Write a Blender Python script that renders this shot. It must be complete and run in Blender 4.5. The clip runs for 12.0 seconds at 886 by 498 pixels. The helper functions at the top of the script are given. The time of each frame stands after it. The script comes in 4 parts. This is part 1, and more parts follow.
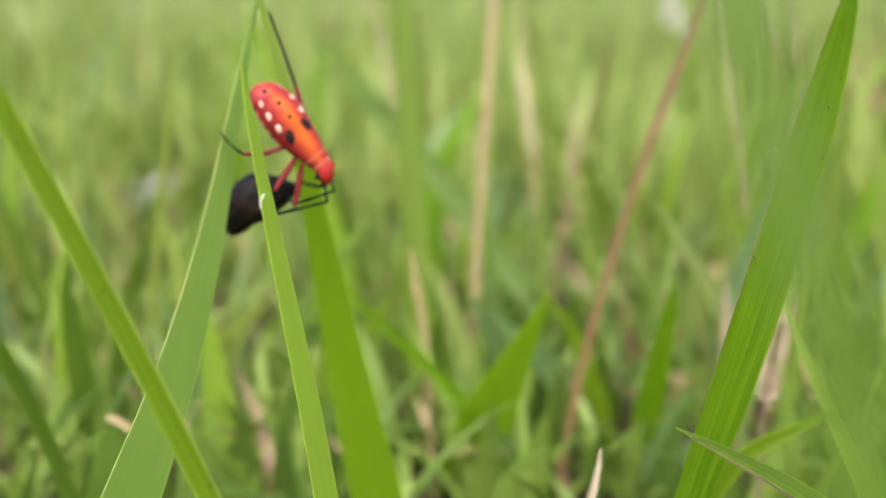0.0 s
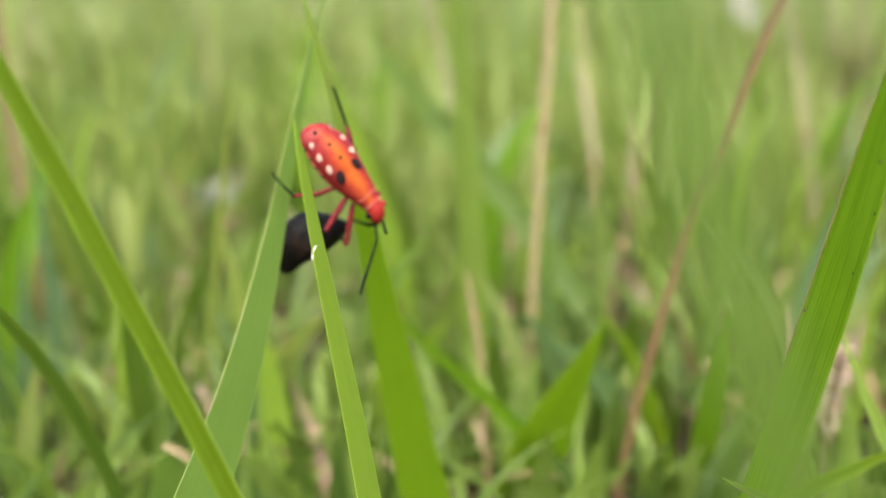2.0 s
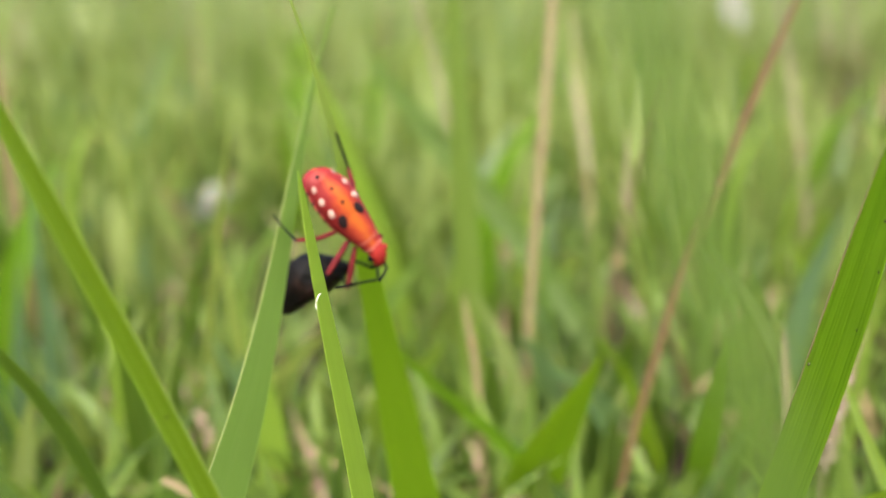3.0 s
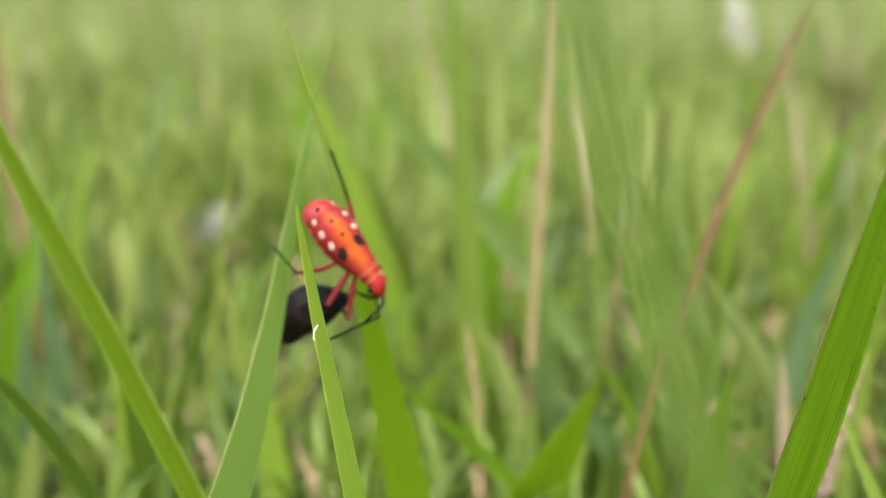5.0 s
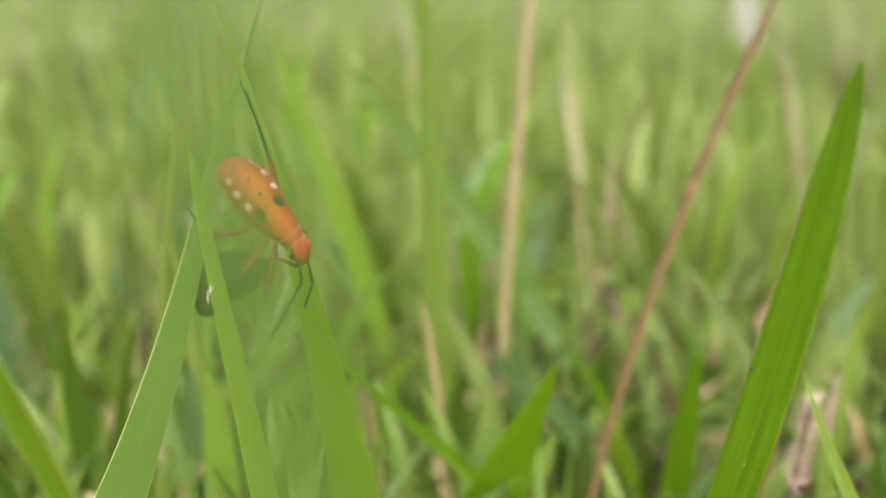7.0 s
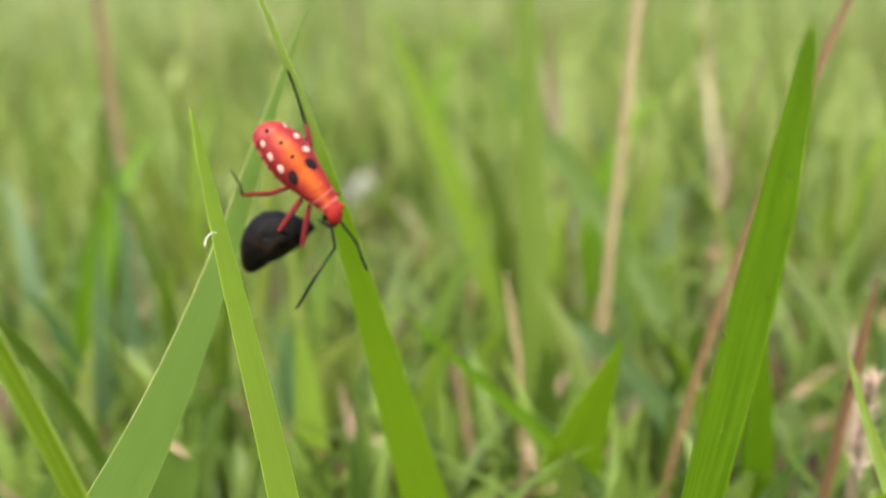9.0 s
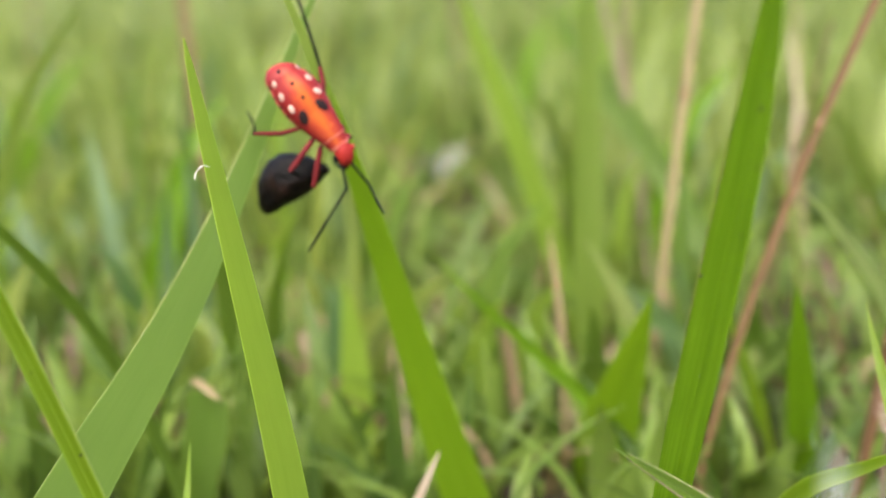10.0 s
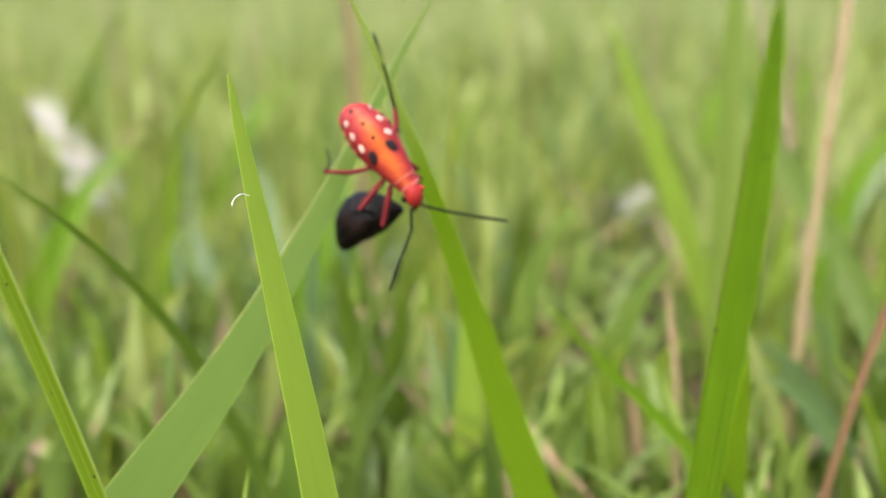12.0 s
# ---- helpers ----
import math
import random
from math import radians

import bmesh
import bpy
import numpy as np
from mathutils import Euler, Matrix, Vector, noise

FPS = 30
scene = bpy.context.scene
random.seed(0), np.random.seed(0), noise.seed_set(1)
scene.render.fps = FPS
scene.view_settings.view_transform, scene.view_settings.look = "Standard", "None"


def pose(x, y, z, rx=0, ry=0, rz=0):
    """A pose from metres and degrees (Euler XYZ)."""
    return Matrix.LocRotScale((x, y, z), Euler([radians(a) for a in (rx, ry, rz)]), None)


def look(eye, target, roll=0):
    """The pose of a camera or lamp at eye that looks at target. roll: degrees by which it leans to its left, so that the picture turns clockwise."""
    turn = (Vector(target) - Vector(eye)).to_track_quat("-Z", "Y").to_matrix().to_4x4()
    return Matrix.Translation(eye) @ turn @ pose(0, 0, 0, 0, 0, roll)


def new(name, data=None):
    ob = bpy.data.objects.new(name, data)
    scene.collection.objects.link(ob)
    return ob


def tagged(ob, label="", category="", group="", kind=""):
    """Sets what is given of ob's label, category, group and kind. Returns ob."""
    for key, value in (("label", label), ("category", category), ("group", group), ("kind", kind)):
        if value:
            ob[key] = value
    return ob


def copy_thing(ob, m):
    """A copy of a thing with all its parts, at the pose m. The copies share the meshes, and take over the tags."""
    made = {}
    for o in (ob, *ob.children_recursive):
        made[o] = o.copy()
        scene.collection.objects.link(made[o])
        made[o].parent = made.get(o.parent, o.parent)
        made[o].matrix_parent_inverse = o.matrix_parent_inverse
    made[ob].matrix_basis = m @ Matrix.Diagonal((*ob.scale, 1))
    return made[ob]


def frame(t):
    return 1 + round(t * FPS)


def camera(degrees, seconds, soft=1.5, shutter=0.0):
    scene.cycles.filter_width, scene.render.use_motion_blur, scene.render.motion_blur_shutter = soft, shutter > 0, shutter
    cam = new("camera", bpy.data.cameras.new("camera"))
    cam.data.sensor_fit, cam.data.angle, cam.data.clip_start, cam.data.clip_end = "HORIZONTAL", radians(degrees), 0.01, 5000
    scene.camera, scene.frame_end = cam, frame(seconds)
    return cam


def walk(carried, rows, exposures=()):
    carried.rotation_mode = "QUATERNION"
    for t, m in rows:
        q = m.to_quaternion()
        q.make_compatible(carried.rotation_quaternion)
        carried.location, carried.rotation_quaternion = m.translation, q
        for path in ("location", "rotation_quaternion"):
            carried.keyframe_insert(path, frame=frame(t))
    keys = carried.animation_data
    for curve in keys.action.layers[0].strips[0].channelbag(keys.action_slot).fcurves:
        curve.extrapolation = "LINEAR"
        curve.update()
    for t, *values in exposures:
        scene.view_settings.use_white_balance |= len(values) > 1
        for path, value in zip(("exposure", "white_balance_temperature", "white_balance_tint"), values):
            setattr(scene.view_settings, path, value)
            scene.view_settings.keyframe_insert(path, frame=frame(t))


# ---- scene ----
# All plan numbers below are centimetres; CM turns them into metres.
CM = 0.01
cam = camera(38.5, 12.0, soft=1.45)
METRES, EYE, TILT, LEAN, TURN = 0.088, 0.07, -14.0, 0.0, 0.0
ROWS = [
    (0.0, 0.0, -0.0, 0.0, -0.0, -0.0, -0.0),
    (0.2, 0.0159, 0.0101, -0.0027, 0.119, -0.338, 0.18),
    (0.5, 0.0379, 0.0185, -0.0084, 1.068, -0.44, 0.35),
    (0.7, 0.05, 0.0193, -0.0118, 1.677, -0.358, 0.35),
    (1.0, 0.059, 0.0185, -0.0129, 1.955, -0.859, 0.3),
    (1.2, 0.0557, 0.016, -0.0125, 2.487, -1.222, 0.34),
    (1.5, 0.044, 0.01, 0.0009, 3.168, -0.886, 0.27),
    (1.7, 0.033, 0.0056, 0.0197, 2.992, -0.778, 0.08),
    (2.0, 0.0169, 0.0034, 0.0552, 3.077, -0.784, -0.13),
    (2.2, 0.0068, 0.0082, 0.0752, 3.251, -0.011, -0.16),
    (2.5, -0.0005, 0.0141, 0.0943, 3.077, -0.631, -0.17),
    (2.7, 0.0, 0.0109, 0.102, 2.427, -1.381, -0.18),
    (4.3, 0.0205, -0.0408, 0.1073, 3.232, -0.626, -0.28),
    (4.5, 0.0214, -0.0428, 0.1078, 2.953, -0.426, -0.3),
    (4.7, 0.0182, -0.036, 0.1117, 2.812, 0.099, -0.3),
    (5.0, 0.0119, -0.0088, 0.1214, 2.863, -0.488, -0.29),
    (5.2, 0.0114, 0.011, 0.1204, 2.793, -1.104, -0.31),
    (5.5, 0.0107, 0.0376, 0.1097, 2.902, -0.448, -0.36),
    (5.7, 0.0091, 0.0485, 0.1063, 3.502, -0.266, -0.4),
    (6.0, 0.0073, 0.064, 0.101, 3.012, -0.35, -0.45),
    (6.2, 0.0148, 0.0778, 0.0918, 3.103, 0.047, -0.47),
    (6.5, 0.0416, 0.0922, 0.0825, 3.228, -0.128, -0.51),
    (6.7, 0.0614, 0.0932, 0.0814, 3.393, -0.1, -0.53),
    (8.3, 0.208, 0.0976, 0.0738, 8.885, -0.857, -1.16),
    (8.5, 0.2247, 0.0983, 0.0726, 10.257, -1.096, -1.33),
    (8.7, 0.2409, 0.0939, 0.0698, 11.371, -1.244, -1.54),
    (9.0, 0.2621, 0.0858, 0.0658, 13.243, -1.052, -1.91),
    (9.2, 0.2727, 0.0881, 0.0601, 14.96, -1.141, -2.19),
    (9.5, 0.2965, 0.0946, 0.0434, 15.475, -1.507, -2.57),
    (9.7, 0.3261, 0.1008, 0.0371, 16.469, -1.607, -2.75),
    (10.0, 0.3752, 0.113, 0.0255, 19.085, -1.71, -3.1),
    (10.2, 0.4, 0.1228, 0.0101, 20.581, -1.432, -3.5),
    (10.5, 0.4289, 0.1382, -0.0048, 22.814, -2.088, -4.08),
    (10.7, 0.4477, 0.1477, -0.0007, 23.675, -2.248, -4.27),
    (11.0, 0.473, 0.1625, 0.0105, 25.889, -1.939, -4.5),
    (11.2, 0.4875, 0.1692, 0.0164, 27.377, -1.493, -4.82),
    (11.5, 0.5036, 0.1769, 0.0253, 28.099, -1.402, -5.36),
    (11.7, 0.5125, 0.1812, 0.034, 29.239, -1.43, -5.57),
    (12.0, 0.5229, 0.1882, 0.0487, 29.971, -1.069, -5.72),
]
walk(cam, [(t, pose(0, 0, EYE, TILT, LEAN, TURN) @ pose(METRES * x, METRES * y, METRES * z, 90 + pitch, roll, yaw)) for t, x, y, z, yaw, pitch, roll in ROWS],
     exposures=[(0.0, 1.97, 6500, 10), (2.5, 1.93, 6500, 10), (7.0, 1.86, 6500, 10), (9.0, 1.93, 6480, 11), (12.0, 2.04, 6400, 18)])
# close-up lens: the insect lies in focus, the meadow behind it melts away
cam.data.dof.use_dof = True
cam.data.dof.focus_distance = 0.0915
cam.data.dof.aperture_fstop = 22.5

# ---- light: bright overcast sky ----
world = bpy.data.worlds.new("sky")
world.use_nodes = True
scene.world = world
wn = world.node_tree.nodes
sky = wn.new("ShaderNodeTexSky")
sky.sky_type, sky.sun_disc = "NISHITA", False
sky.sun_elevation, sky.sun_rotation = radians(58), radians(200)
sky.air_density, sky.dust_density, sky.ozone_density = 1.0, 6.0, 1.0
wn["Background"].inputs["Strength"].default_value = 0.13
world.node_tree.links.new(sky.outputs["Color"], wn["Background"].inputs["Color"])
sun_data = bpy.data.lights.new("sun", "SUN")
sun_data.energy, sun_data.angle, sun_data.color = 1.4, radians(25), (1.0, 0.95, 0.86)
sun = new("sun", sun_data)
sun.matrix_world = look((0.3, -0.6, 1.2), (0, 0.1, 0))


# ---- materials ----
def mat_new(name):
    m = bpy.data.materials.new(name)
    m.use_nodes = True
    nt = m.node_tree
    return m, nt, nt.nodes, nt.nodes["Principled BSDF"], nt.nodes["Material Output"]


def ramp(nt, fac, stops):
    r = nt.nodes.new("ShaderNodeValToRGB")
    while len(r.color_ramp.elements) < len(stops):
        r.color_ramp.elements.new(0.5)
    for e, (p, c) in zip(r.color_ramp.elements, stops):
        e.position, e.color = p, (*c, 1)
    nt.links.new(fac, r.inputs["Fac"])
    return r.outputs["Color"]


def noise_tex(nt, coord, scale, detail=4.0, rough=0.6):
    n = nt.nodes.new("ShaderNodeTexNoise")
    n.inputs["Scale"].default_value, n.inputs["Detail"].default_value, n.inputs["Roughness"].default_value = scale, detail, rough
    if coord is not None:
        nt.links.new(coord, n.inputs["Vector"])
    return n.outputs["Fac"]


def math_node(nt, op, a, b):
    n = nt.nodes.new("ShaderNodeMath")
    n.operation = op
    for i, v in enumerate((a, b)):
        if isinstance(v, (int, float)):
            n.inputs[i].default_value = v
        else:
            nt.links.new(v, n.inputs[i])
    return n.outputs[0]


def mix_colour(nt, fac, a, b, blend="MIX"):
    n = nt.nodes.new("ShaderNodeMix")
    n.data_type, n.blend_type = "RGBA", blend
    for sock, v in ((n.inputs["Factor"], fac), (n.inputs["A"], a), (n.inputs["B"], b)):
        if isinstance(v, (int, float)):
            sock.default_value = v
        elif isinstance(v, tuple):
            sock.default_value = (*v, 1)
        else:
            nt.links.new(v, sock)
    return n.outputs["Result"]


def leaf_material(name, dark, light, veins=9.0, through_light=0.5, gloss=0.42, worn=(0.30, 0.24, 0.10), wear=0.62, island=False, edge=0.0, vein=0.08, relief=0.3, vary=0.7, solid=False, lit_tip=None):
    """A living or dry grass leaf: veins along it, mottling, worn spots; light passes through it."""
    m, nt, nodes, bsdf, out = mat_new(name)
    uv = nodes.new("ShaderNodeTexCoord")
    sep = nodes.new("ShaderNodeSeparateXYZ")
    nt.links.new(uv.outputs["UV"], sep.inputs[0])
    lines = nodes.new("ShaderNodeMapping")
    lines.inputs["Scale"].default_value = (veins * 1.6, 0.12, 1.0)
    nt.links.new(uv.outputs["UV"], lines.inputs["Vector"])
    stripe = math_node(nt, "MULTIPLY", math_node(nt, "SUBTRACT", noise_tex(nt, lines.outputs["Vector"], 1.0, 2.5, 0.6), 0.5), 4.0)
    if island:
        rnd = nodes.new("ShaderNodeNewGeometry").outputs["Random Per Island"]
    else:
        rnd = nodes.new("ShaderNodeObjectInfo").outputs["Random"]
    stretch = nodes.new("ShaderNodeMapping")
    stretch.inputs["Scale"].default_value = (1.0, 0.25, 1.0)
    nt.links.new(uv.outputs["UV"], stretch.inputs["Vector"])
    mottle = noise_tex(nt, stretch.outputs["Vector"], 5.0)
    fine = noise_tex(nt, uv.outputs["UV"], 60.0, 3.0)
    tone = math_node(nt, "ADD", math_node(nt, "MULTIPLY", mottle, 0.55), math_node(nt, "MULTIPLY", stripe, vein))
    tone = math_node(nt, "ADD", tone, math_node(nt, "MULTIPLY", math_node(nt, "SUBTRACT", rnd, 0.5), vary))
    tone = math_node(nt, "ADD", tone, math_node(nt, "MULTIPLY", fine, 0.25))
    col = ramp(nt, tone, [(0.08, dark), (0.75, light)])
    blotch = ramp(nt, noise_tex(nt, uv.outputs["UV"], 9.0, 5.0, 0.7), [(wear, (0, 0, 0)), (wear + 0.06, (1, 1, 1))])
    col = mix_colour(nt, math_node(nt, "MULTIPLY", blotch, 0.55), col, worn)
    if lit_tip:  # brighter light on the upper part, painted as colour: from, to (centimetres along it), colour
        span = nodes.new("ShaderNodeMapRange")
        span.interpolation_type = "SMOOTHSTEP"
        span.inputs["From Min"].default_value, span.inputs["From Max"].default_value = lit_tip[0], lit_tip[1]
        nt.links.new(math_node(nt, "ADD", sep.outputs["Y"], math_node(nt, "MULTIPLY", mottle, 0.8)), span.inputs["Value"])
        col = mix_colour(nt, span.outputs["Result"], col, lit_tip[2])
    if edge > 0:
        rim = math_node(nt, "GREATER_THAN", math_node(nt, "ABSOLUTE", math_node(nt, "SUBTRACT", sep.outputs["X"], 0.5), 0), 0.5 - edge)
        col = mix_colour(nt, math_node(nt, "MULTIPLY", rim, 0.5), col, tuple(min(1, c * 1.35 + 0.02) for c in light))
    nt.links.new(col, bsdf.inputs["Base Color"])
    bsdf.inputs["Roughness"].default_value = gloss
    bsdf.inputs["Specular IOR Level"].default_value = 0.35
    bump = nodes.new("ShaderNodeBump")
    bump.inputs["Strength"].default_value, bump.inputs["Distance"].default_value = relief, 0.00006
    nt.links.new(math_node(nt, "ADD", stripe, math_node(nt, "MULTIPLY", fine, 0.8)), bump.inputs["Height"])
    nt.links.new(bump.outputs["Normal"], bsdf.inputs["Normal"])
    tr = nodes.new("ShaderNodeBsdfTranslucent")
    warm = mix_colour(nt, 1.0, col, (1.24, 1.15, 0.56), "MULTIPLY")
    if solid:  # light crosses two skins
        root = nodes.new("ShaderNodeGamma")
        root.inputs["Gamma"].default_value = 0.5
        nt.links.new(warm, root.inputs["Color"])
        warm = root.outputs["Color"]
    nt.links.new(warm, tr.inputs["Color"])
    mix = nodes.new("ShaderNodeMixShader")
    mix.inputs[0].default_value = 0.68 if solid and through_light > 0.4 else through_light
    nt.links.new(bsdf.outputs[0], mix.inputs[1])
    nt.links.new(tr.outputs[0], mix.inputs[2])
    nt.links.new(mix.outputs[0], out.inputs["Surface"])
    return m


LEAF_FRESH = leaf_material("fresh_leaf", (0.192, 0.297, 0.034), (0.28, 0.415, 0.06), veins=9, edge=0.03, wear=0.70, vein=0.07, relief=0.25, vary=0.15, solid=True)
LEAF_OLIVE = leaf_material("olive_leaf", (0.096, 0.172, 0.007), (0.172, 0.268, 0.013), veins=6, edge=0.10, wear=0.70, vein=0.05, relief=0.2, vary=0.15, solid=True)
LEAF_DEEP = leaf_material("deep_green_leaf", (0.098, 0.212, 0.007), (0.178, 0.33, 0.016), veins=8, wear=0.76, vein=0.03, relief=0.12, vary=0.2, solid=True)
# the skyward upper part is lightened in the colour, not by the lamps
LEAF_ARCH = leaf_material("arching_leaf", (0.146, 0.272, 0.008), (0.243, 0.392, 0.018), veins=10, edge=0.02, wear=0.72, vein=0.075, relief=0.25, vary=0.1, solid=True, lit_tip=(5.6, 6.8, (0.31, 0.42, 0.10)))
LEAF_PALE = leaf_material("pale_leaf", (0.116, 0.202, 0.031), (0.174, 0.28, 0.053), veins=9, edge=0.02, wear=0.71, vein=0.075, relief=0.22, vary=0.15, gloss=0.6, solid=True)
LEAF_RIB = leaf_material("ribbed_leaf", (0.072, 0.162, 0.004), (0.21, 0.37, 0.014), veins=15, wear=0.72, worn=(0.05, 0.045, 0.02), vein=0.32, relief=0.7, vary=0.1, solid=True)
LEAF_RIM = leaf_material("pale_rim", (0.20, 0.26, 0.08), (0.33, 0.39, 0.15), veins=3, wear=0.70, vary=0.1, solid=True)
LEAF_WITHER = leaf_material("withered_leaf", (0.10, 0.16, 0.02), (0.20, 0.25, 0.07), veins=6, edge=0.09, worn=(0.26, 0.21, 0.13), wear=0.50, vary=0.1, solid=True)
LEAF_LIGHT = leaf_material("light_leaf", (0.20, 0.27, 0.09), (0.30, 0.37, 0.15), veins=5, wear=0.70, vary=0.1, solid=True)
LEAF_BROAD = leaf_material("broad_leaf", (0.135, 0.21, 0.03), (0.205, 0.29, 0.055), veins=7, wear=0.72, vein=0.06, vary=0.1, solid=True)
LEAF_SOFT = leaf_material("soft_green_leaf", (0.078, 0.145, 0.018), (0.132, 0.215, 0.032), veins=7, edge=0.05, wear=0.70, vein=0.05, relief=0.2, vary=0.2, solid=True)
LEAF_GREY = leaf_material("grey_green_leaf", (0.055, 0.115, 0.045), (0.11, 0.19, 0.085), veins=6, wear=0.72, vary=0.2, solid=True)
LEAF_MEADOW = leaf_material("meadow_leaf", (0.13, 0.20, 0.028), (0.30, 0.365, 0.095), veins=6, wear=0.66, solid=True)
LEAF_BLUE = leaf_material("bluish_leaf", (0.10, 0.19, 0.07), (0.21, 0.32, 0.16), veins=6, wear=0.70, solid=True)
LEAF_LAWN = leaf_material("lawn_leaf", (0.155, 0.217, 0.06), (0.315, 0.37, 0.163), veins=3, wear=0.64, worn=(0.42, 0.36, 0.20), island=True, vary=0.5)
LEAF_STUFF = leaf_material("sward_leaf", (0.135, 0.205, 0.04), (0.33, 0.395, 0.135), veins=3, wear=0.64, island=True, vary=0.55)
LEAF_BLUISH = leaf_material("bluish_sward_leaf", (0.11, 0.19, 0.085), (0.22, 0.305, 0.165), veins=3, wear=0.68, island=True, vary=0.5)
LEAF_UNDER = leaf_material("undergrowth_leaf", (0.06, 0.115, 0.018), (0.21, 0.31, 0.06), veins=3, wear=0.58, worn=(0.14, 0.09, 0.05), island=True)
STRAW = leaf_material("straw", (0.165, 0.125, 0.058), (0.30, 0.245, 0.13), veins=4, through_light=0.2, worn=(0.20, 0.12, 0.06), wear=0.6)
STRAW_STUFF = leaf_material("straw_litter", (0.09, 0.055, 0.03), (0.36, 0.26, 0.15), veins=3, through_light=0.15, worn=(0.07, 0.045, 0.03), wear=0.52, island=True)
RED_STEM = leaf_material("reddish_stem", (0.10, 0.056, 0.026), (0.172, 0.102, 0.05), veins=3, through_light=0.1, worn=(0.26, 0.20, 0.08), wear=0.6)
BROWN_STEM = leaf_material("brown_stem", (0.15, 0.08, 0.038), (0.30, 0.18, 0.10), veins=3, through_light=0.1, worn=(0.08, 0.05, 0.03), wear=0.6)
DRY_TIP = leaf_material("dry_leaf", (0.16, 0.125, 0.08), (0.34, 0.285, 0.19), veins=6, through_light=0.2, worn=(0.14, 0.10, 0.06), wear=0.55)


def plain(name, colour, rough=0.5, spec=0.5, vary=0.25, scale=900.0, bump_d=0.00003, coat=0.0):
    """A surface with fine grain and larger blotches round one colour."""
    m, nt, nodes, bsdf, out = mat_new(name)
    co = nodes.new("ShaderNodeTexCoord").outputs["Object"]
    n1, n2 = noise_tex(nt, co, scale, 5.0), noise_tex(nt, co, scale * 6, 3.0)
    tone = math_node(nt, "ADD", math_node(nt, "MULTIPLY", n1, 0.7), math_node(nt, "MULTIPLY", n2, 0.3))
    col = ramp(nt, tone, [(0.3, tuple(c * (1 - vary) for c in colour)), (0.7, tuple(min(1, c * (1 + vary)) for c in colour))])
    nt.links.new(col, bsdf.inputs["Base Color"])
    bsdf.inputs["Roughness"].default_value = rough
    bsdf.inputs["Specular IOR Level"].default_value = spec
    bsdf.inputs["Coat Weight"].default_value = coat
    bump = nodes.new("ShaderNodeBump")
    bump.inputs["Strength"].default_value, bump.inputs["Distance"].default_value = 0.6, bump_d
    nt.links.new(n2, bump.inputs["Height"])
    nt.links.new(bump.outputs["Normal"], bsdf.inputs["Normal"])
    return m


def insect_shell():
    """Crimson flanks, orange along the middle of the back, fine wrinkles across."""
    m, nt, nodes, bsdf, out = mat_new("insect_shell")
    co = nodes.new("ShaderNodeTexCoord").outputs["Object"]
    sep = nodes.new("ShaderNodeSeparateXYZ")
    nt.links.new(co, sep.inputs[0])
    side = math_node(nt, "MULTIPLY", math_node(nt, "ABSOLUTE", math_node(nt, "ADD", sep.outputs["X"], 0.0001), 0), 1 / 0.0019)
    mott = noise_tex(nt, co, 900.0, 4.0)
    along = math_node(nt, "MULTIPLY", math_node(nt, "ABSOLUTE", math_node(nt, "ADD", sep.outputs["Y"], 0.0002), 0), 1 / 0.0056)
    f = math_node(nt, "ADD", math_node(nt, "ADD", math_node(nt, "MULTIPLY", side, 0.75), math_node(nt, "MULTIPLY", math_node(nt, "MULTIPLY", along, along), 0.55)),
                  math_node(nt, "MULTIPLY", math_node(nt, "SUBTRACT", mott, 0.5), 0.5))
    col = ramp(nt, f, [(0.06, (0.385, 0.088, 0.012)), (0.27, (0.30, 0.04, 0.014)), (0.47, (0.185, 0.013, 0.012)), (0.90, (0.145, 0.011, 0.012))])
    nt.links.new(col, bsdf.inputs["Base Color"])
    bsdf.inputs["Roughness"].default_value = 0.5
    bsdf.inputs["Specular IOR Level"].default_value = 0.2
    bsdf.inputs["Subsurface Weight"].default_value = 0.06
    bsdf.inputs["Subsurface Radius"].default_value = (0.0006, 0.0002, 0.0001)
    bsdf.inputs["Subsurface Scale"].default_value = 1.0
    wave = nodes.new("ShaderNodeTexWave")
    wave.bands_direction = "Y"
    wave.inputs["Scale"].default_value, wave.inputs["Distortion"].default_value, wave.inputs["Detail"].default_value = 420.0, 2.0, 2.0
    nt.links.new(co, wave.inputs["Vector"])
    bump = nodes.new("ShaderNodeBump")
    bump.inputs["Strength"].default_value, bump.inputs["Distance"].default_value = 0.2, 0.00004
    nt.links.new(math_node(nt, "ADD", wave.outputs["Fac"], math_node(nt, "MULTIPLY", noise_tex(nt, co, 4000.0), 0.6)), bump.inputs["Height"])
    nt.links.new(bump.outputs["Normal"], bsdf.inputs["Normal"])
    return m


SHELL = insect_shell()
RED_LEG = plain("red_leg", (0.098, 0.009, 0.010), 0.6, 0.12, 0.25, 1500)
RED_HEAD = plain("red_head", (0.225, 0.014, 0.010), 0.5, 0.2, 0.2, 1200)
BLACK_LEG = plain("black_leg", (0.004, 0.0055, 0.004), 0.7, 0.05, 0.4, 2000)
BLACK_PATCH = plain("black_patch", (0.013, 0.007, 0.007), 0.55, 0.12, 0.4, 2500)
WHITE_SPOT = plain("white_spot", (0.47, 0.31, 0.25), 0.6, 0.3, 0.12, 2500)
RIM_RED = plain("rim_red", (0.27, 0.04, 0.034), 0.5, 0.3, 0.3, 2500)
PALE_BAND = plain("pale_band", (0.36, 0.10, 0.07), 0.5, 0.3, 0.2, 2500)
